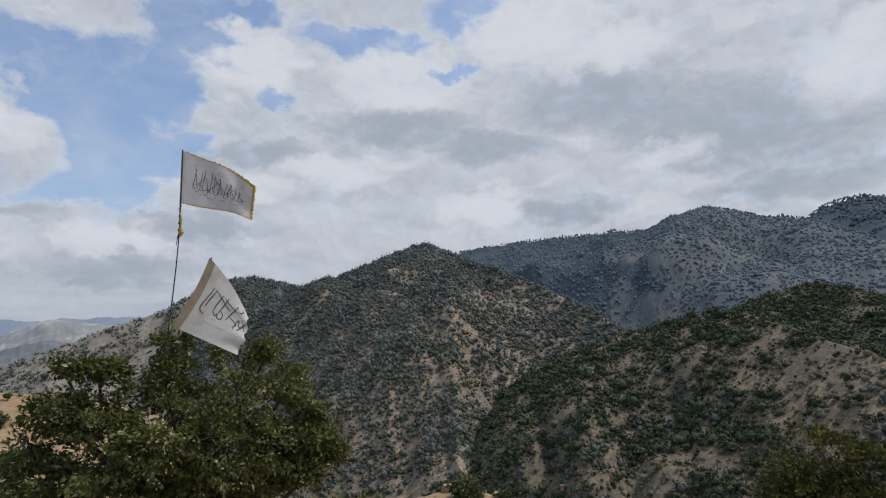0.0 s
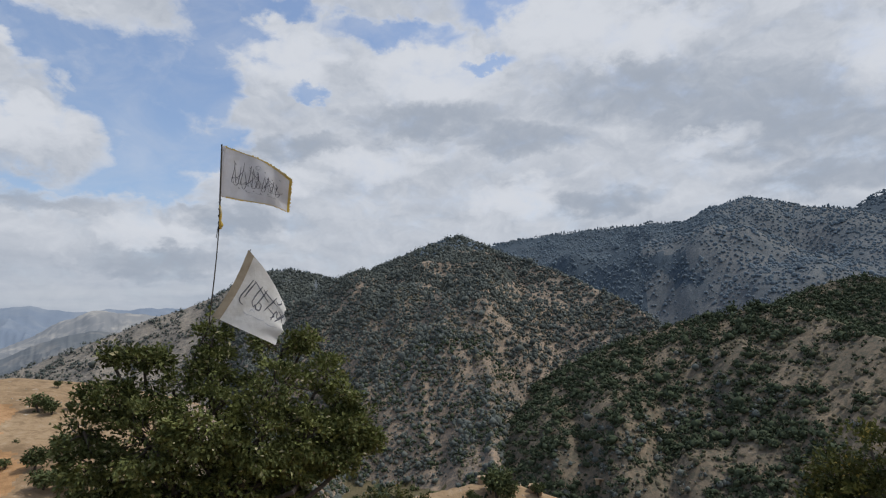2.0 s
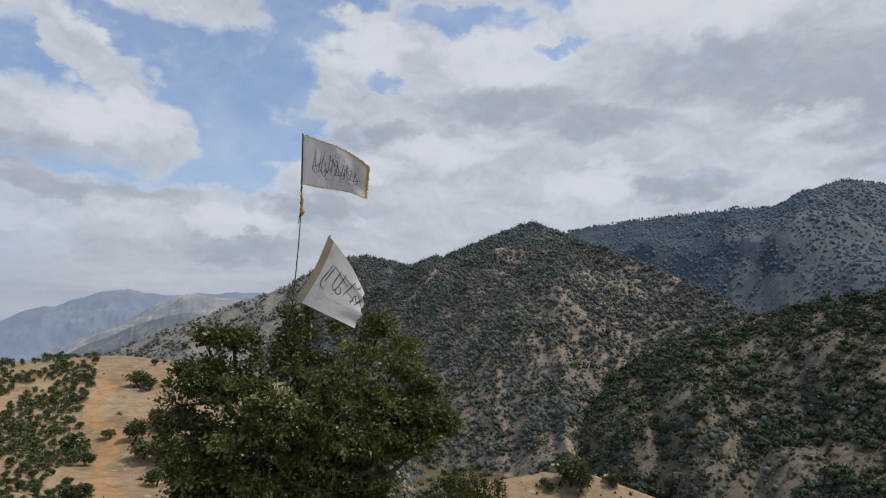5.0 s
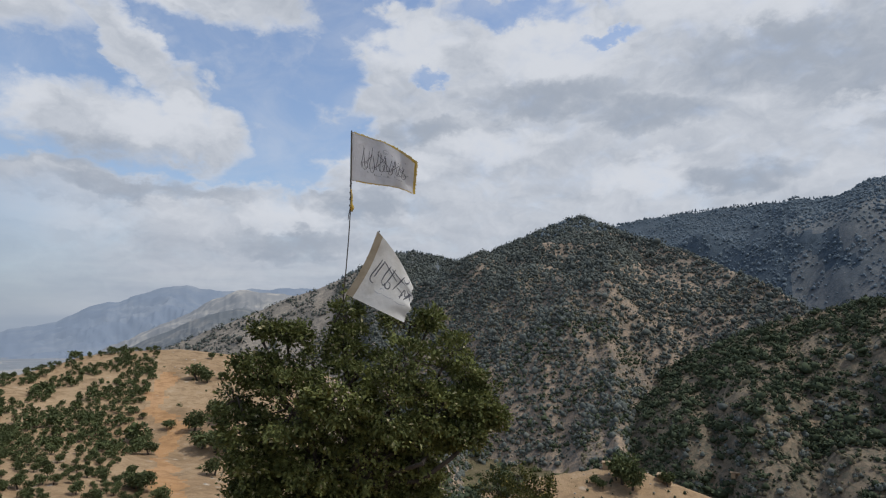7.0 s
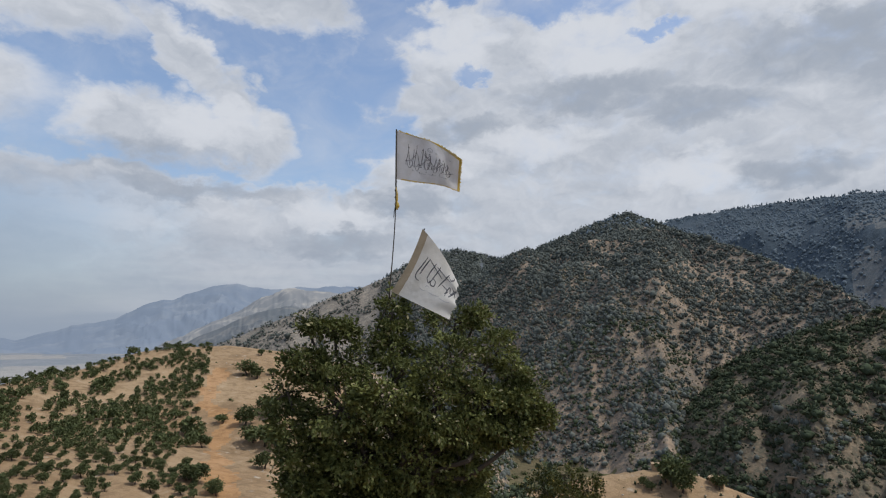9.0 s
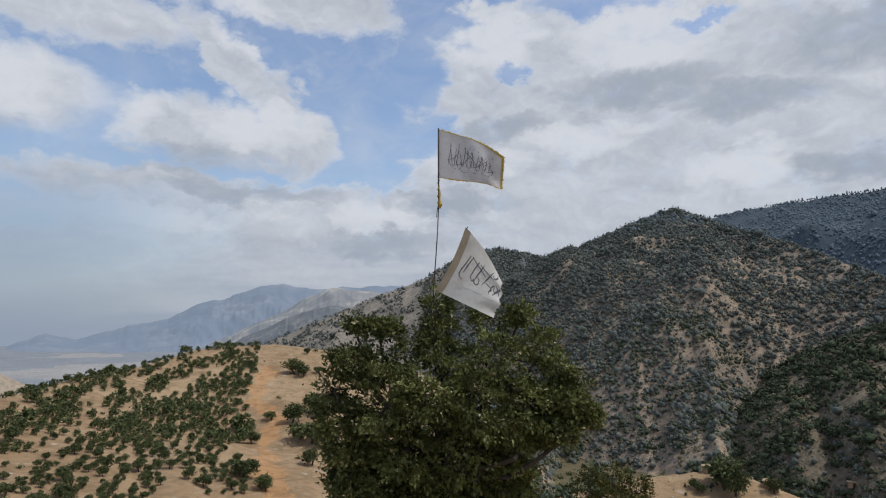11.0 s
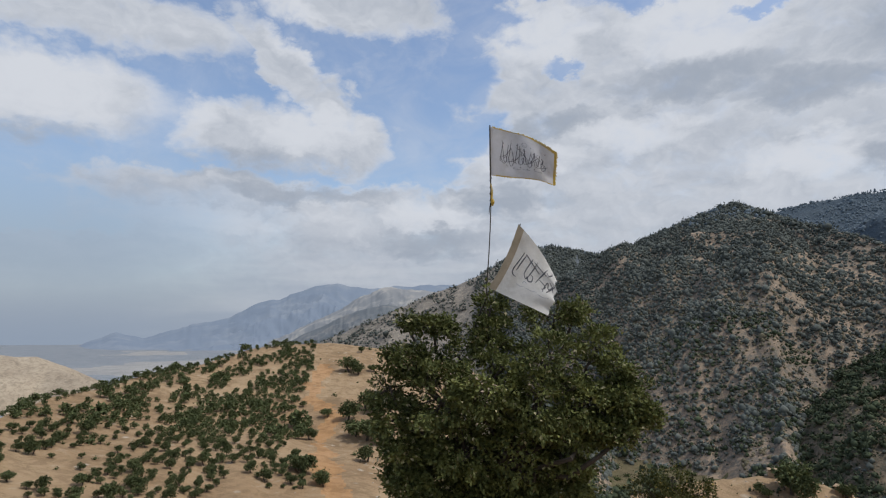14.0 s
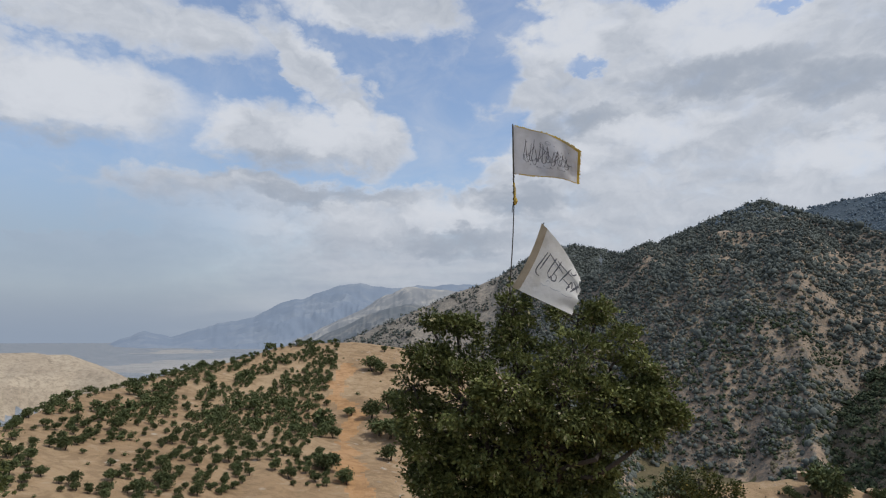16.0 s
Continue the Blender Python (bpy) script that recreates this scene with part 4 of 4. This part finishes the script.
def hillside_trees():
    """Trees on the tan hill, in bands along the slope, each a thing of its own."""
    rng = np.random.default_rng(8)
    kinds = []
    for k in range(5):
        v, f = tree_shape(rng)
        crown = mesh_of("crown", v, f, [OLIVE])
        trunk = mesh_of("trunk", *joined([tube(*limb(rng, (0, 0, -0.15), (rng.uniform(-.1, .1), rng.uniform(-.1, .1), 1.0), 0.09, 0.05, 0.15, 3), 6)]), [BARK])
        kinds.append((trunk, crown))
    n = 12000
    az, d = rng.uniform(-53, -22.9, n), np.sqrt(rng.uniform(75 ** 2, 268 ** 2, n))
    x, y = d * np.sin(np.radians(az)), d * np.cos(np.radians(az))
    z, zone, road = height(x, y)
    keep = np.isin(zone, [0]) & (wooded(x, y) > rng.uniform(0, 1, n)) & (road > 3.2)
    chosen = []
    for i in np.where(keep)[0]:
        if all((x[i] - x[j]) ** 2 + (y[i] - y[j]) ** 2 > 1.6 ** 2 for j in chosen):
            chosen.append(i)
    chosen.sort(key=lambda i: d[i])
    rest = np.array(chosen[290:])
    scatter("wooded_slope", "dark green oak scrub in bands on the tan hill", np.stack([x[rest], y[rest]], 1), 0.98, [tree_shape(rng, 54, 0.34) for _ in range(8)], OLIVE, 6, "woods")
    chosen = chosen[:290]
    for i in chosen:
        k, s = int(rng.integers(0, 5)), 0.86 * float(rng.lognormal(0, 0.26))
        m = pose(float(x[i]), float(y[i]), float(z[i]), 0, 0, float(rng.uniform(0, 360)))
        root = tagged(new("small_tree"), "small dark green oak on the dry tan hillside", "tree", "trees on the tan hill")
        root.matrix_world = m
        root.scale = (s, s, s * float(rng.uniform(0.8, 1.05)))
        part("trunk", kinds[k][0], root)
        part("crown", kinds[k][1], root)
    # single trees beside the track, on the bare crest and on the knoll
    for a, d, s in ((-21.6, 175.5, 1.9), (-19.7, 172, 3.3), (-18.0, 154, 3.8), (-19.0, 158, 3.0), (-16.8, 150, 3.2), (-17.9, 134.5, 2.2), (-19.7, 224, 3.6), (-18.9, 221, 2.6), (-18.1, 182, 3.6), (-17.4, 178, 3.2),
                    (-23.7, 187, 1.2), (-22.1, 114.5, 1.8), (-21.8, 113.5, 1.2), (-23.5, 120, 2.3), (-24.0, 122, 2.0), (-17.5, 226, 1.9), (-18.6, 256, 1.7), (-23.4, 126, 1.7), (-23.1, 155, 1.9), (-24.0, 159, 1.8),
                    (-16.6, 190, 2.4), (17.7, 91.6, 2.4), (18.5, 90.4, 1.8), (17.2, 92.4, 1.4), (15.4, 91.0, 0.7), (16.0, 90.0, 0.75), (21.4, 93, 1.1)):
        p = ground_at(a, d)
        k = int(rng.integers(0, 5))
        root = tagged(new("small_tree"), "dark green tree standing alone on bare ground", "tree", "single trees")
        root.matrix_world = pose(p.x, p.y, p.z, 0, 0, float(rng.uniform(0, 360)))
        root.scale = (1.12 * s, 1.12 * s, s * (1.15 if a > 0 else 0.92))
        part("trunk", kinds[k][0], root)
        part("crown", kinds[k][1], root)


hillside_trees()


def stone_shape(rng):
    bm = bmesh.new()
    bmesh.ops.create_icosphere(bm, subdivisions=1, radius=1)
    bm.verts.index_update()
    v = np.array([tuple(q.co * rng.uniform(0.7, 1.2)) for q in bm.verts]) * [1, 0.8, 0.6] + [0, 0, 0.3]
    f = np.array([[q.index for q in t.verts] for t in bm.faces])
    bm.free()
    return v, f


MUD = plain("sun_dried_mud", (0.30, 0.215, 0.135), 0.95)


def mud_hut(name, az, d, wide, deep, tall, turn, label, sink=0.15, doorway=True):
    """A flat-roofed hut of mud: four walls, a door opening, roof slab on beam ends."""
    p = ground_at(az, d)
    root = tagged(new(name), label, "hut")
    root.matrix_world = pose(p.x, p.y, p.z, 0, 0, turn)
    thick = 0.14 * tall

    def block(kind, x0, x1, y0, y1, z0, z1, mat):
        bm = bmesh.new()
        bmesh.ops.create_cube(bm, size=1.0)
        for v in bm.verts:
            v.co = Vector((x0 + (x1 - x0) * (v.co.x + 0.5), y0 + (y1 - y0) * (v.co.y + 0.5), z0 + (z1 - z0) * (v.co.z + 0.5)))
        bmesh.ops.bevel(bm, geom=bm.edges[:], offset=0.03 * tall, segments=2, affect="EDGES")
        mesh = bpy.data.meshes.new(kind)
        bm.to_mesh(mesh)
        bm.free()
        mesh.materials.append(mat)
        part(kind, mesh, root)

    x, y = wide / 2, deep / 2
    if doorway:
        block("wall", -x, -0.12 * wide, -y, -y + thick, -sink, tall, MUD)
        block("wall", 0.16 * wide, x, -y, -y + thick, -sink, tall, MUD)
        block("lintel", -0.13 * wide, 0.17 * wide, -y + 0.01, -y + thick - 0.01, 0.76 * tall, tall - 0.01, MUD)
    else:
        block("wall", -x, x, -y, -y + thick, -sink, tall, MUD)
    block("wall", -x, x, y - thick, y, -sink, tall, MUD)
    block("wall", -x, -x + thick, -y + thick, y - thick, -sink, tall - 0.01, MUD)
    block("wall", x - thick, x, -y + thick, y - thick, -sink, tall - 0.01, MUD)
    block("roof", -x - 0.08 * wide, x + 0.08 * wide, -y - 0.12 * deep, y + 0.08 * deep, tall, tall * 1.12, MUD)
    for k in range(4):
        bx = -x + wide * (k + 0.5) / 4
        block("beam", bx - 0.03 * tall, bx + 0.03 * tall, -y - 0.16 * deep, -y + 0.02, 0.91 * tall, 0.985 * tall, BARK)


mud_hut("mud_hut", 16.5, 95.6, 1.3, 1.2, 0.75, -12, "small tan mud hut behind a tree on the knoll", doorway=False)
mud_hut("mud_hut", 21.2, 94.5, 1.8, 1.5, 0.95, -30, "small tan mud hut with an open doorway", sink=0.9)
mud_hut("mud_house", 25.9, 221.0, 4.4, 2.0, 1.1, -25, "low flat-roofed mud house at the foot of the slope", sink=0.7)
mud_hut("mud_house", 26.8, 219.0, 3.2, 1.8, 1.0, -28, "low flat-roofed mud house at the foot of the slope", sink=0.7)
scatter("stones", "small pale stones strewn beside the dirt track", np.concatenate([candidates(rng, 420, -25, -12, 85, 262, [0], 26, 330, 0.45), candidates(rng, 90, 4, 22, 70, 96, [0], 12, 331, 0.4)]), 0.17,
        [stone_shape(rng) for _ in range(6)], ROCK, 21, "stones")
scatter("dry_tufts", "short dry tufts on the bare knoll", candidates(rng, 260, 4, 24, 60, 97, [0], 8, 332, 0.42), 0.3, small, SHRUB, 22)
# ---- flags ----
D = 13.0
STEP = D / 1073.0          # metres that one thousandth part of the picture's focal length spans here
POLE_AZ, POLE_TOP = -6.7, 19.4
top = bearing(POLE_AZ, POLE_TOP, D)
across = Vector((math.cos(radians(POLE_AZ)), -math.sin(radians(POLE_AZ)), 0))      # to the right, seen from the camera
away = Vector((math.sin(radians(POLE_AZ)), math.cos(radians(POLE_AZ)), 0))


def at_pole(right, down, back=0.0):
    return top + across * right - Vector((0, 0, 1)) * down + away * back


def sheet(surface, u0, u1, v0, v1, nu, nv, lift=0.0, thick=0.0):
    """A grid on a cloth's surface(u, v); with thickness, two faces and a rim."""
    grid, norm = [], []
    for j in range(nv + 1):
        for i in range(nu + 1):
            u, v = u0 + (u1 - u0) * i / nu, v0 + (v1 - v0) * j / nv
            p = surface(u, v)
            n = (surface(u + 0.01, v) - p).cross(surface(u, v + 0.01) - p).normalized()
            if n.dot(away) > 0:
                n = -n
            grid.append(p + n * lift), norm.append(n)
    w = nu + 1
    faces = [(j * w + i, j * w + i + 1, (j + 1) * w + i + 1, (j + 1) * w + i) for j in range(nv) for i in range(nu)]
    if thick:
        o = len(grid)
        grid = grid + [p - n * thick for p, n in zip(grid, norm)]
        faces = faces + [tuple(o + k for k in reversed(q)) for q in faces]
        rim = [i for i in range(w)] + [j * w + nu for j in range(1, nv + 1)] + [nv * w + i for i in range(nu - 1, -1, -1)] + [j * w for j in range(nv - 1, 0, -1)]
        faces += [(a, a + o, b + o, b) for a, b in zip(rim, rim[1:] + rim[:1])]
    return grid, faces


def stroke(surface, points, width, lift=0.005):
    """A pen stroke along points (u, v) of a cloth, thinner at its ends."""
    fine = []
    n = len(points)
    for i in range(n - 1):
        p0, p1, p2, p3 = points[max(i - 1, 0)], points[i], points[i + 1], points[min(i + 2, n - 1)]
        for k in range(6):
            t = k / 6
            fine.append(tuple(0.5 * (2 * b + (c - a) * t + (2 * a - 5 * b + 4 * c - d) * t * t + (3 * b - a - 3 * c + d) * t ** 3) for a, b, c, d in zip(p0, p1, p2, p3)))
    fine.append(points[-1])
    verts = []
    for i, (u, v) in enumerate(fine):
        a, b = fine[max(i - 1, 0)], fine[min(i + 1, len(fine) - 1)]
        du, dv = b[0] - a[0], b[1] - a[1]
        s = math.hypot(du, dv) or 1
        w = width * (0.35 + 0.65 * math.sin(math.pi * (0.08 + 0.84 * i / (len(fine) - 1))))
        p = surface(u, v)
        nrm = (surface(u + 0.01, v) - p).cross(surface(u, v + 0.01) - p).normalized()
        nrm = -nrm if nrm.dot(away) > 0 else nrm
        for sign in (-1, 1):
            verts.append(surface(u - sign * dv / s * w, v + sign * du / s * w) + nrm * lift)
    return verts, [(2 * i, 2 * i + 1, 2 * i + 3, 2 * i + 2) for i in range(len(fine) - 1)]


def upper_cloth(u, v):
    """u along the fly, v down the hoist, both 0 to 1."""
    a, b = Vector((0.0, 0.0)), Vector((1.42, 0.68))
    c, e = Vector((0.02, 1.10)), Vector((1.38, 1.36))
    p = (a.lerp(b, u)).lerp(c.lerp(e, u), v)
    rise = -0.09 * math.sin(math.pi * u) * (1 - v)
    wave = 0.10 * u * math.sin(5.6 * u + 1.4 * v + 0.4) + 0.035 * u * math.sin(11 * u - 4 * v)
    return at_pole(p.x + 0.012, p.y + rise + 0.02 * math.sin(8 * u) * u, wave - 0.15 * u)


def lower_cloth(u, v):
    """u from the hem outwards, v from the top corner down the hem."""
    t, l = Vector((0.595, 2.19)), Vector((-0.06, 3.55))
    r, b = Vector((1.33, 3.40)), Vector((1.11, 4.15))
    p = t.lerp(l, v).lerp(r.lerp(b, v), u)
    hem = 0.05 * math.sin(math.pi * v) * (1 - u)
    belly = 0.06 * math.sin(math.pi * v) * u * u
    arch = 0.09 * math.sin(math.pi * u) * (1 - v)
    ruck = 0.022 * u ** 3 * math.sin(19 * v + 2 * u)
    wave = 0.10 * u * math.sin(4.2 * u + 2.0 * v) + 0.03 * u * u * math.sin(13 * v + 3 * u)
    return at_pole(p.x + hem + belly + arch * 0.8 + ruck, p.y + 0.04 + hem * 0.4 - arch * 0.5, wave - 0.05 - 0.30 * v * u)


def tatters(surface, rng, along_u, at, count, length, width):
    """A worn, threaded edge: short uneven tongues of cloth."""
    verts, faces = [], []
    for k in range(count):
        s = (k + rng.uniform(0.1, 0.9)) / count
        w, h = width * rng.uniform(0.5, 1.3), length * rng.uniform(0.2, 1.0)
        quad = ((s - w, at), (s + w, at), (s + w * 0.4, at + h), (s - w * 0.5, at + h * 0.8)) if along_u else ((at, s - w), (at, s + w), (at + h, s + w * 0.4), (at + h * 0.8, s - w * 0.5))
        o = len(verts)
        verts += [surface(u, v) for u, v in quad]
        faces.append((o, o + 1, o + 2, o + 3))
    return verts, faces


def flags():
    rng = np.random.default_rng(3)
    pole = tagged(new("flagpole"), "thin dark bent pole tied upright in the oak", "flagpole")
    pole.location = at_pole(0, 5.4)

    def under(name, shape, mat, parent, label="", kind=""):
        v, f = shape
        ob = part(name, mesh_of(name, [Vector(q) - parent.location for q in v], f, [mat]), parent, label)
        return tagged(ob, label, kind=kind) if kind else ob

    bent = [at_pole(0.0, -0.03), at_pole(0.0, 0.5), at_pole(0.0, 1.1), at_pole(0.0, 1.75), at_pole(-0.03, 2.4), at_pole(-0.07, 3.0), at_pole(-0.12, 3.6), at_pole(-0.10, 4.5, 0.05), at_pole(0.0, 6.4, 0.2)]
    under("pole", tube(bent, [0.016, 0.018, 0.018, 0.012, 0.012, 0.013, 0.016, 0.02, 0.026], 8), POLE, pole)
    lash = [at_pole(0.018 * math.cos(2.2 * k) - 0.002 * (k > 8), 1.02 + 0.05 * k, 0.02 * math.sin(2.2 * k)) for k in range(17)]
    under("lashing", tube(lash, [0.013] * 17, 6), POLE, pole, "dark cord wound round the pole")
    rag = [at_pole(0.0, 1.30, -0.02), at_pole(0.028, 1.45, -0.03), at_pole(0.02, 1.62, -0.03), at_pole(0.04, 1.72, -0.02), at_pole(0.025, 1.80, -0.02)]
    under("ribbon", tube(rag, [0.012, 0.026, 0.024, 0.05, 0.02], 6), YELLOW, pole, "faded yellow rag knot")
    tail = [at_pole(0.0, 1.70, -0.02), at_pole(-0.03, 1.84, -0.03), at_pole(-0.045, 1.99, -0.03)]
    under("cord_end", tube(tail, [0.012, 0.010, 0.006], 5), POLE, pole)

    flag = tagged(new("flag"), "white cloth flag with black calligraphy and yellow fringe, flying", "flag", "flags in the oak")
    flag.location = at_pole(0, 0)
    under("cloth", sheet(upper_cloth, 0, 1, 0, 1, 44, 28, 0, 0.003), WHITE, flag)
    under("hem", sheet(upper_cloth, -0.012, 0.035, 0, 1, 3, 28, 0.004, 0.010), WHITE, flag, "stitched pole hem")
    under("fringe", joined([sheet(upper_cloth, 0.965, 1.0, 0.0, 1.0, 3, 28, 0.004), tatters(upper_cloth, rng, False, 0.995, 34, 0.03, 0.02)]), YELLOW, flag, "yellow fringe at the fly")
    under("fringe", joined([sheet(lambda u, v: upper_cloth(u, v * (0.15 + 1.5 * max(0.0, u - 0.5))), 0.05, 0.965, 0.0, 0.10, 40, 2, 0.004), tatters(upper_cloth, rng, True, 0.0, 40, -0.035, 0.016)]), YELLOW, flag, "yellow fringe along the top")
    under("fringe", joined([sheet(upper_cloth, 0.06, 0.95, 0.984, 1.0, 40, 2, 0.004), tatters(upper_cloth, rng, True, 0.995, 60, 0.028, 0.012)]), YELLOW, flag, "yellow fringe along the bottom")
    # a line of script that cannot be read: uprights, slants and bowls
    pen = []

    def page(u, v):
        return upper_cloth(0.50 + 1.12 * (u - 0.50), 0.50 + 1.32 * (v - 0.535))

    # tall uprights, some joined at the foot, at uneven steps
    u = 0.19
    for k, (step, tall, lean) in enumerate(zip((0.035, 0.05, 0.03, 0.06, 0.035, 0.045, 0.055, 0.03, 0.05, 0.04, 0.05, 0.035, 0.05, 0.04), (0.30, 0.34, 0.28, 0.36, 0.22, 0.33, 0.30, 0.18, 0.26, 0.20, 0.24, 0.15, 0.22, 0.17),
                                                (0.03, -0.012, 0.022, 0.035, -0.02, 0.028, 0.01, 0.03, -0.015, 0.02, 0.032, -0.02, 0.015, 0.02))):
        pen.append(stroke(page, [(u + lean, 0.66 - tall), (u + 0.4 * lean, 0.62 - 0.4 * tall), (u - 0.4 * lean, 0.64), (u - 0.2 * lean + 0.012, 0.67)], 0.0040))
        u += step
    # long slanting sweeps across them
    for u0, v0, u1, v1, sag in ((0.17, 0.60, 0.34, 0.42, 0.05), (0.28, 0.66, 0.50, 0.46, 0.06), (0.40, 0.40, 0.58, 0.63, -0.03), (0.50, 0.67, 0.70, 0.50, 0.05), (0.62, 0.46, 0.80, 0.62, -0.02), (0.66, 0.70, 0.84, 0.58, 0.03)):
        pen.append(stroke(page, [(u0, v0), (0.5 * (u0 + u1), 0.5 * (v0 + v1) + sag), (u1, v1)], 0.0037))
    # bowls and loops
    for k, (u, v, w) in enumerate(((0.20, 0.62, 0.07), (0.31, 0.65, 0.055), (0.43, 0.61, 0.08), (0.56, 0.64, 0.06), (0.65, 0.61, 0.055), (0.74, 0.64, 0.06), (0.47, 0.45, 0.05), (0.61, 0.48, 0.045), (0.72, 0.52, 0.04))):
        pen.append(stroke(page, [(u - 0.01, v - 0.05), (u + 0.1 * w, v + 0.06), (u + 0.6 * w, v + 0.07), (u + w, v), (u + 0.8 * w, v - 0.045), (u + 0.55 * w, v - 0.01)], 0.0037))
    # points and short marks
    for k in range(13):
        u, v = 0.22 + 0.047 * k, (0.36, 0.72, 0.44, 0.74)[k % 4] + 0.02 * math.sin(3.1 * k)
        pen.append(stroke(page, [(u, v), (u + 0.013, v + 0.014)], 0.0052))
    under("lettering", joined(pen), INK, flag, "black calligraphy strokes")
    seal = [stroke(upper_cloth, [(0.52 + 0.038 * math.cos(a), 0.235 + 0.05 * math.sin(a)) for a in np.linspace(0, 6.28, 9)], 0.006), stroke(upper_cloth, [(0.50, 0.235), (0.52, 0.255), (0.54, 0.235)], 0.006)]
    seal += [stroke(upper_cloth, [(u, 0.80), (u + 0.06, 0.805), (u + 0.12, 0.805)], 0.006) for u in (0.34, 0.49, 0.66)]
    under("emblem", joined(seal), GREY_INK, flag, "small washed-out grey emblem", "stuff")

    low = tagged(new("flag"), "cream cloth flag with bold calligraphy, frayed, tied in the crown", "flag", "flags in the oak")
    low.location = at_pole(-0.07, 3.5)
    under("cloth", joined([sheet(lower_cloth, 0, 1, 0, 1, 44, 36, 0, 0.003), tatters(lower_cloth, rng, False, 0.99, 46, 0.035, 0.014)]), CREAM, low)
    under("hem", sheet(lower_cloth, -0.01, 0.11, 0, 1, 4, 36, 0.004, 0.008), SLEEVE, low, "stained tan hem")
    stick = [lower_cloth(0.02, -0.03) + away * 0.02, lower_cloth(0.02, 0.3) + away * 0.02, lower_cloth(0.02, 0.7) + away * 0.02, lower_cloth(0.02, 1.0) + away * 0.03, at_pole(-0.35, 4.3, 0.1), at_pole(-0.5, 5.0, 0.15)]
    under("stick", tube(stick, [0.012, 0.013, 0.014, 0.015, 0.017, 0.02], 7), POLE, low)
    bold = [[(0.253, 0.269), (0.218, 0.428), (0.186, 0.574), (0.208, 0.647), (0.277, 0.664)],
            [(0.304, 0.268), (0.264, 0.425), (0.241, 0.568)],
            [(0.288, 0.262), (0.43, 0.307), (0.558, 0.345), (0.623, 0.364)],
            [(0.436, 0.239), (0.393, 0.41), (0.381, 0.543)],
            [(0.536, 0.21), (0.493, 0.403), (0.466, 0.544)],
            [(0.381, 0.543), (0.436, 0.599), (0.457, 0.551), (0.487, 0.605), (0.547, 0.581), (0.54, 0.496), (0.485, 0.486)],
            [(0.473, 0.259), (0.61, 0.272), (0.747, 0.269)],
            [(0.762, 0.122), (0.673, 0.349), (0.617, 0.547)],
            [(0.627, 0.278), (0.805, 0.251)],
            [(0.762, 0.174), (0.82, 0.191), (0.886, 0.084), (0.855, 0.045)],
            [(0.661, 0.447), (0.805, 0.467), (0.755, 0.571)],
            [(0.771, 0.608), (0.811, 0.365), (0.872, 0.461), (0.931, 0.298)],
            [(0.842, 0.565), (0.906, 0.436), (0.959, 0.275)],
            [(0.841, 0.315), (0.916, 0.364), (0.977, 0.438)]]
    under("lettering", joined([stroke(lower_cloth, s, 0.0105) for s in bold]), INK, low, "bold black calligraphy strokes")
    pale = [[(0.339, 0.748), (0.411, 0.756), (0.486, 0.728)],
            [(0.511, 0.733), (0.6, 0.726), (0.689, 0.694)],
            [(0.241, 0.509), (0.266, 0.532)],
            [(0.526, 0.308), (0.557, 0.313)],
            [(0.715, 0.38), (0.746, 0.385)],
            [(0.427, 0.352), (0.456, 0.358)],
            [(0.71, 0.714), (0.812, 0.705), (0.899, 0.65)],
            [(0.421, 0.695), (0.441, 0.649), (0.497, 0.664)]]
    under("small_lettering", joined([stroke(lower_cloth, s, 0.006) for s in pale]), GREY_INK, low, "washed-out small grey writing", "stuff")


flags()
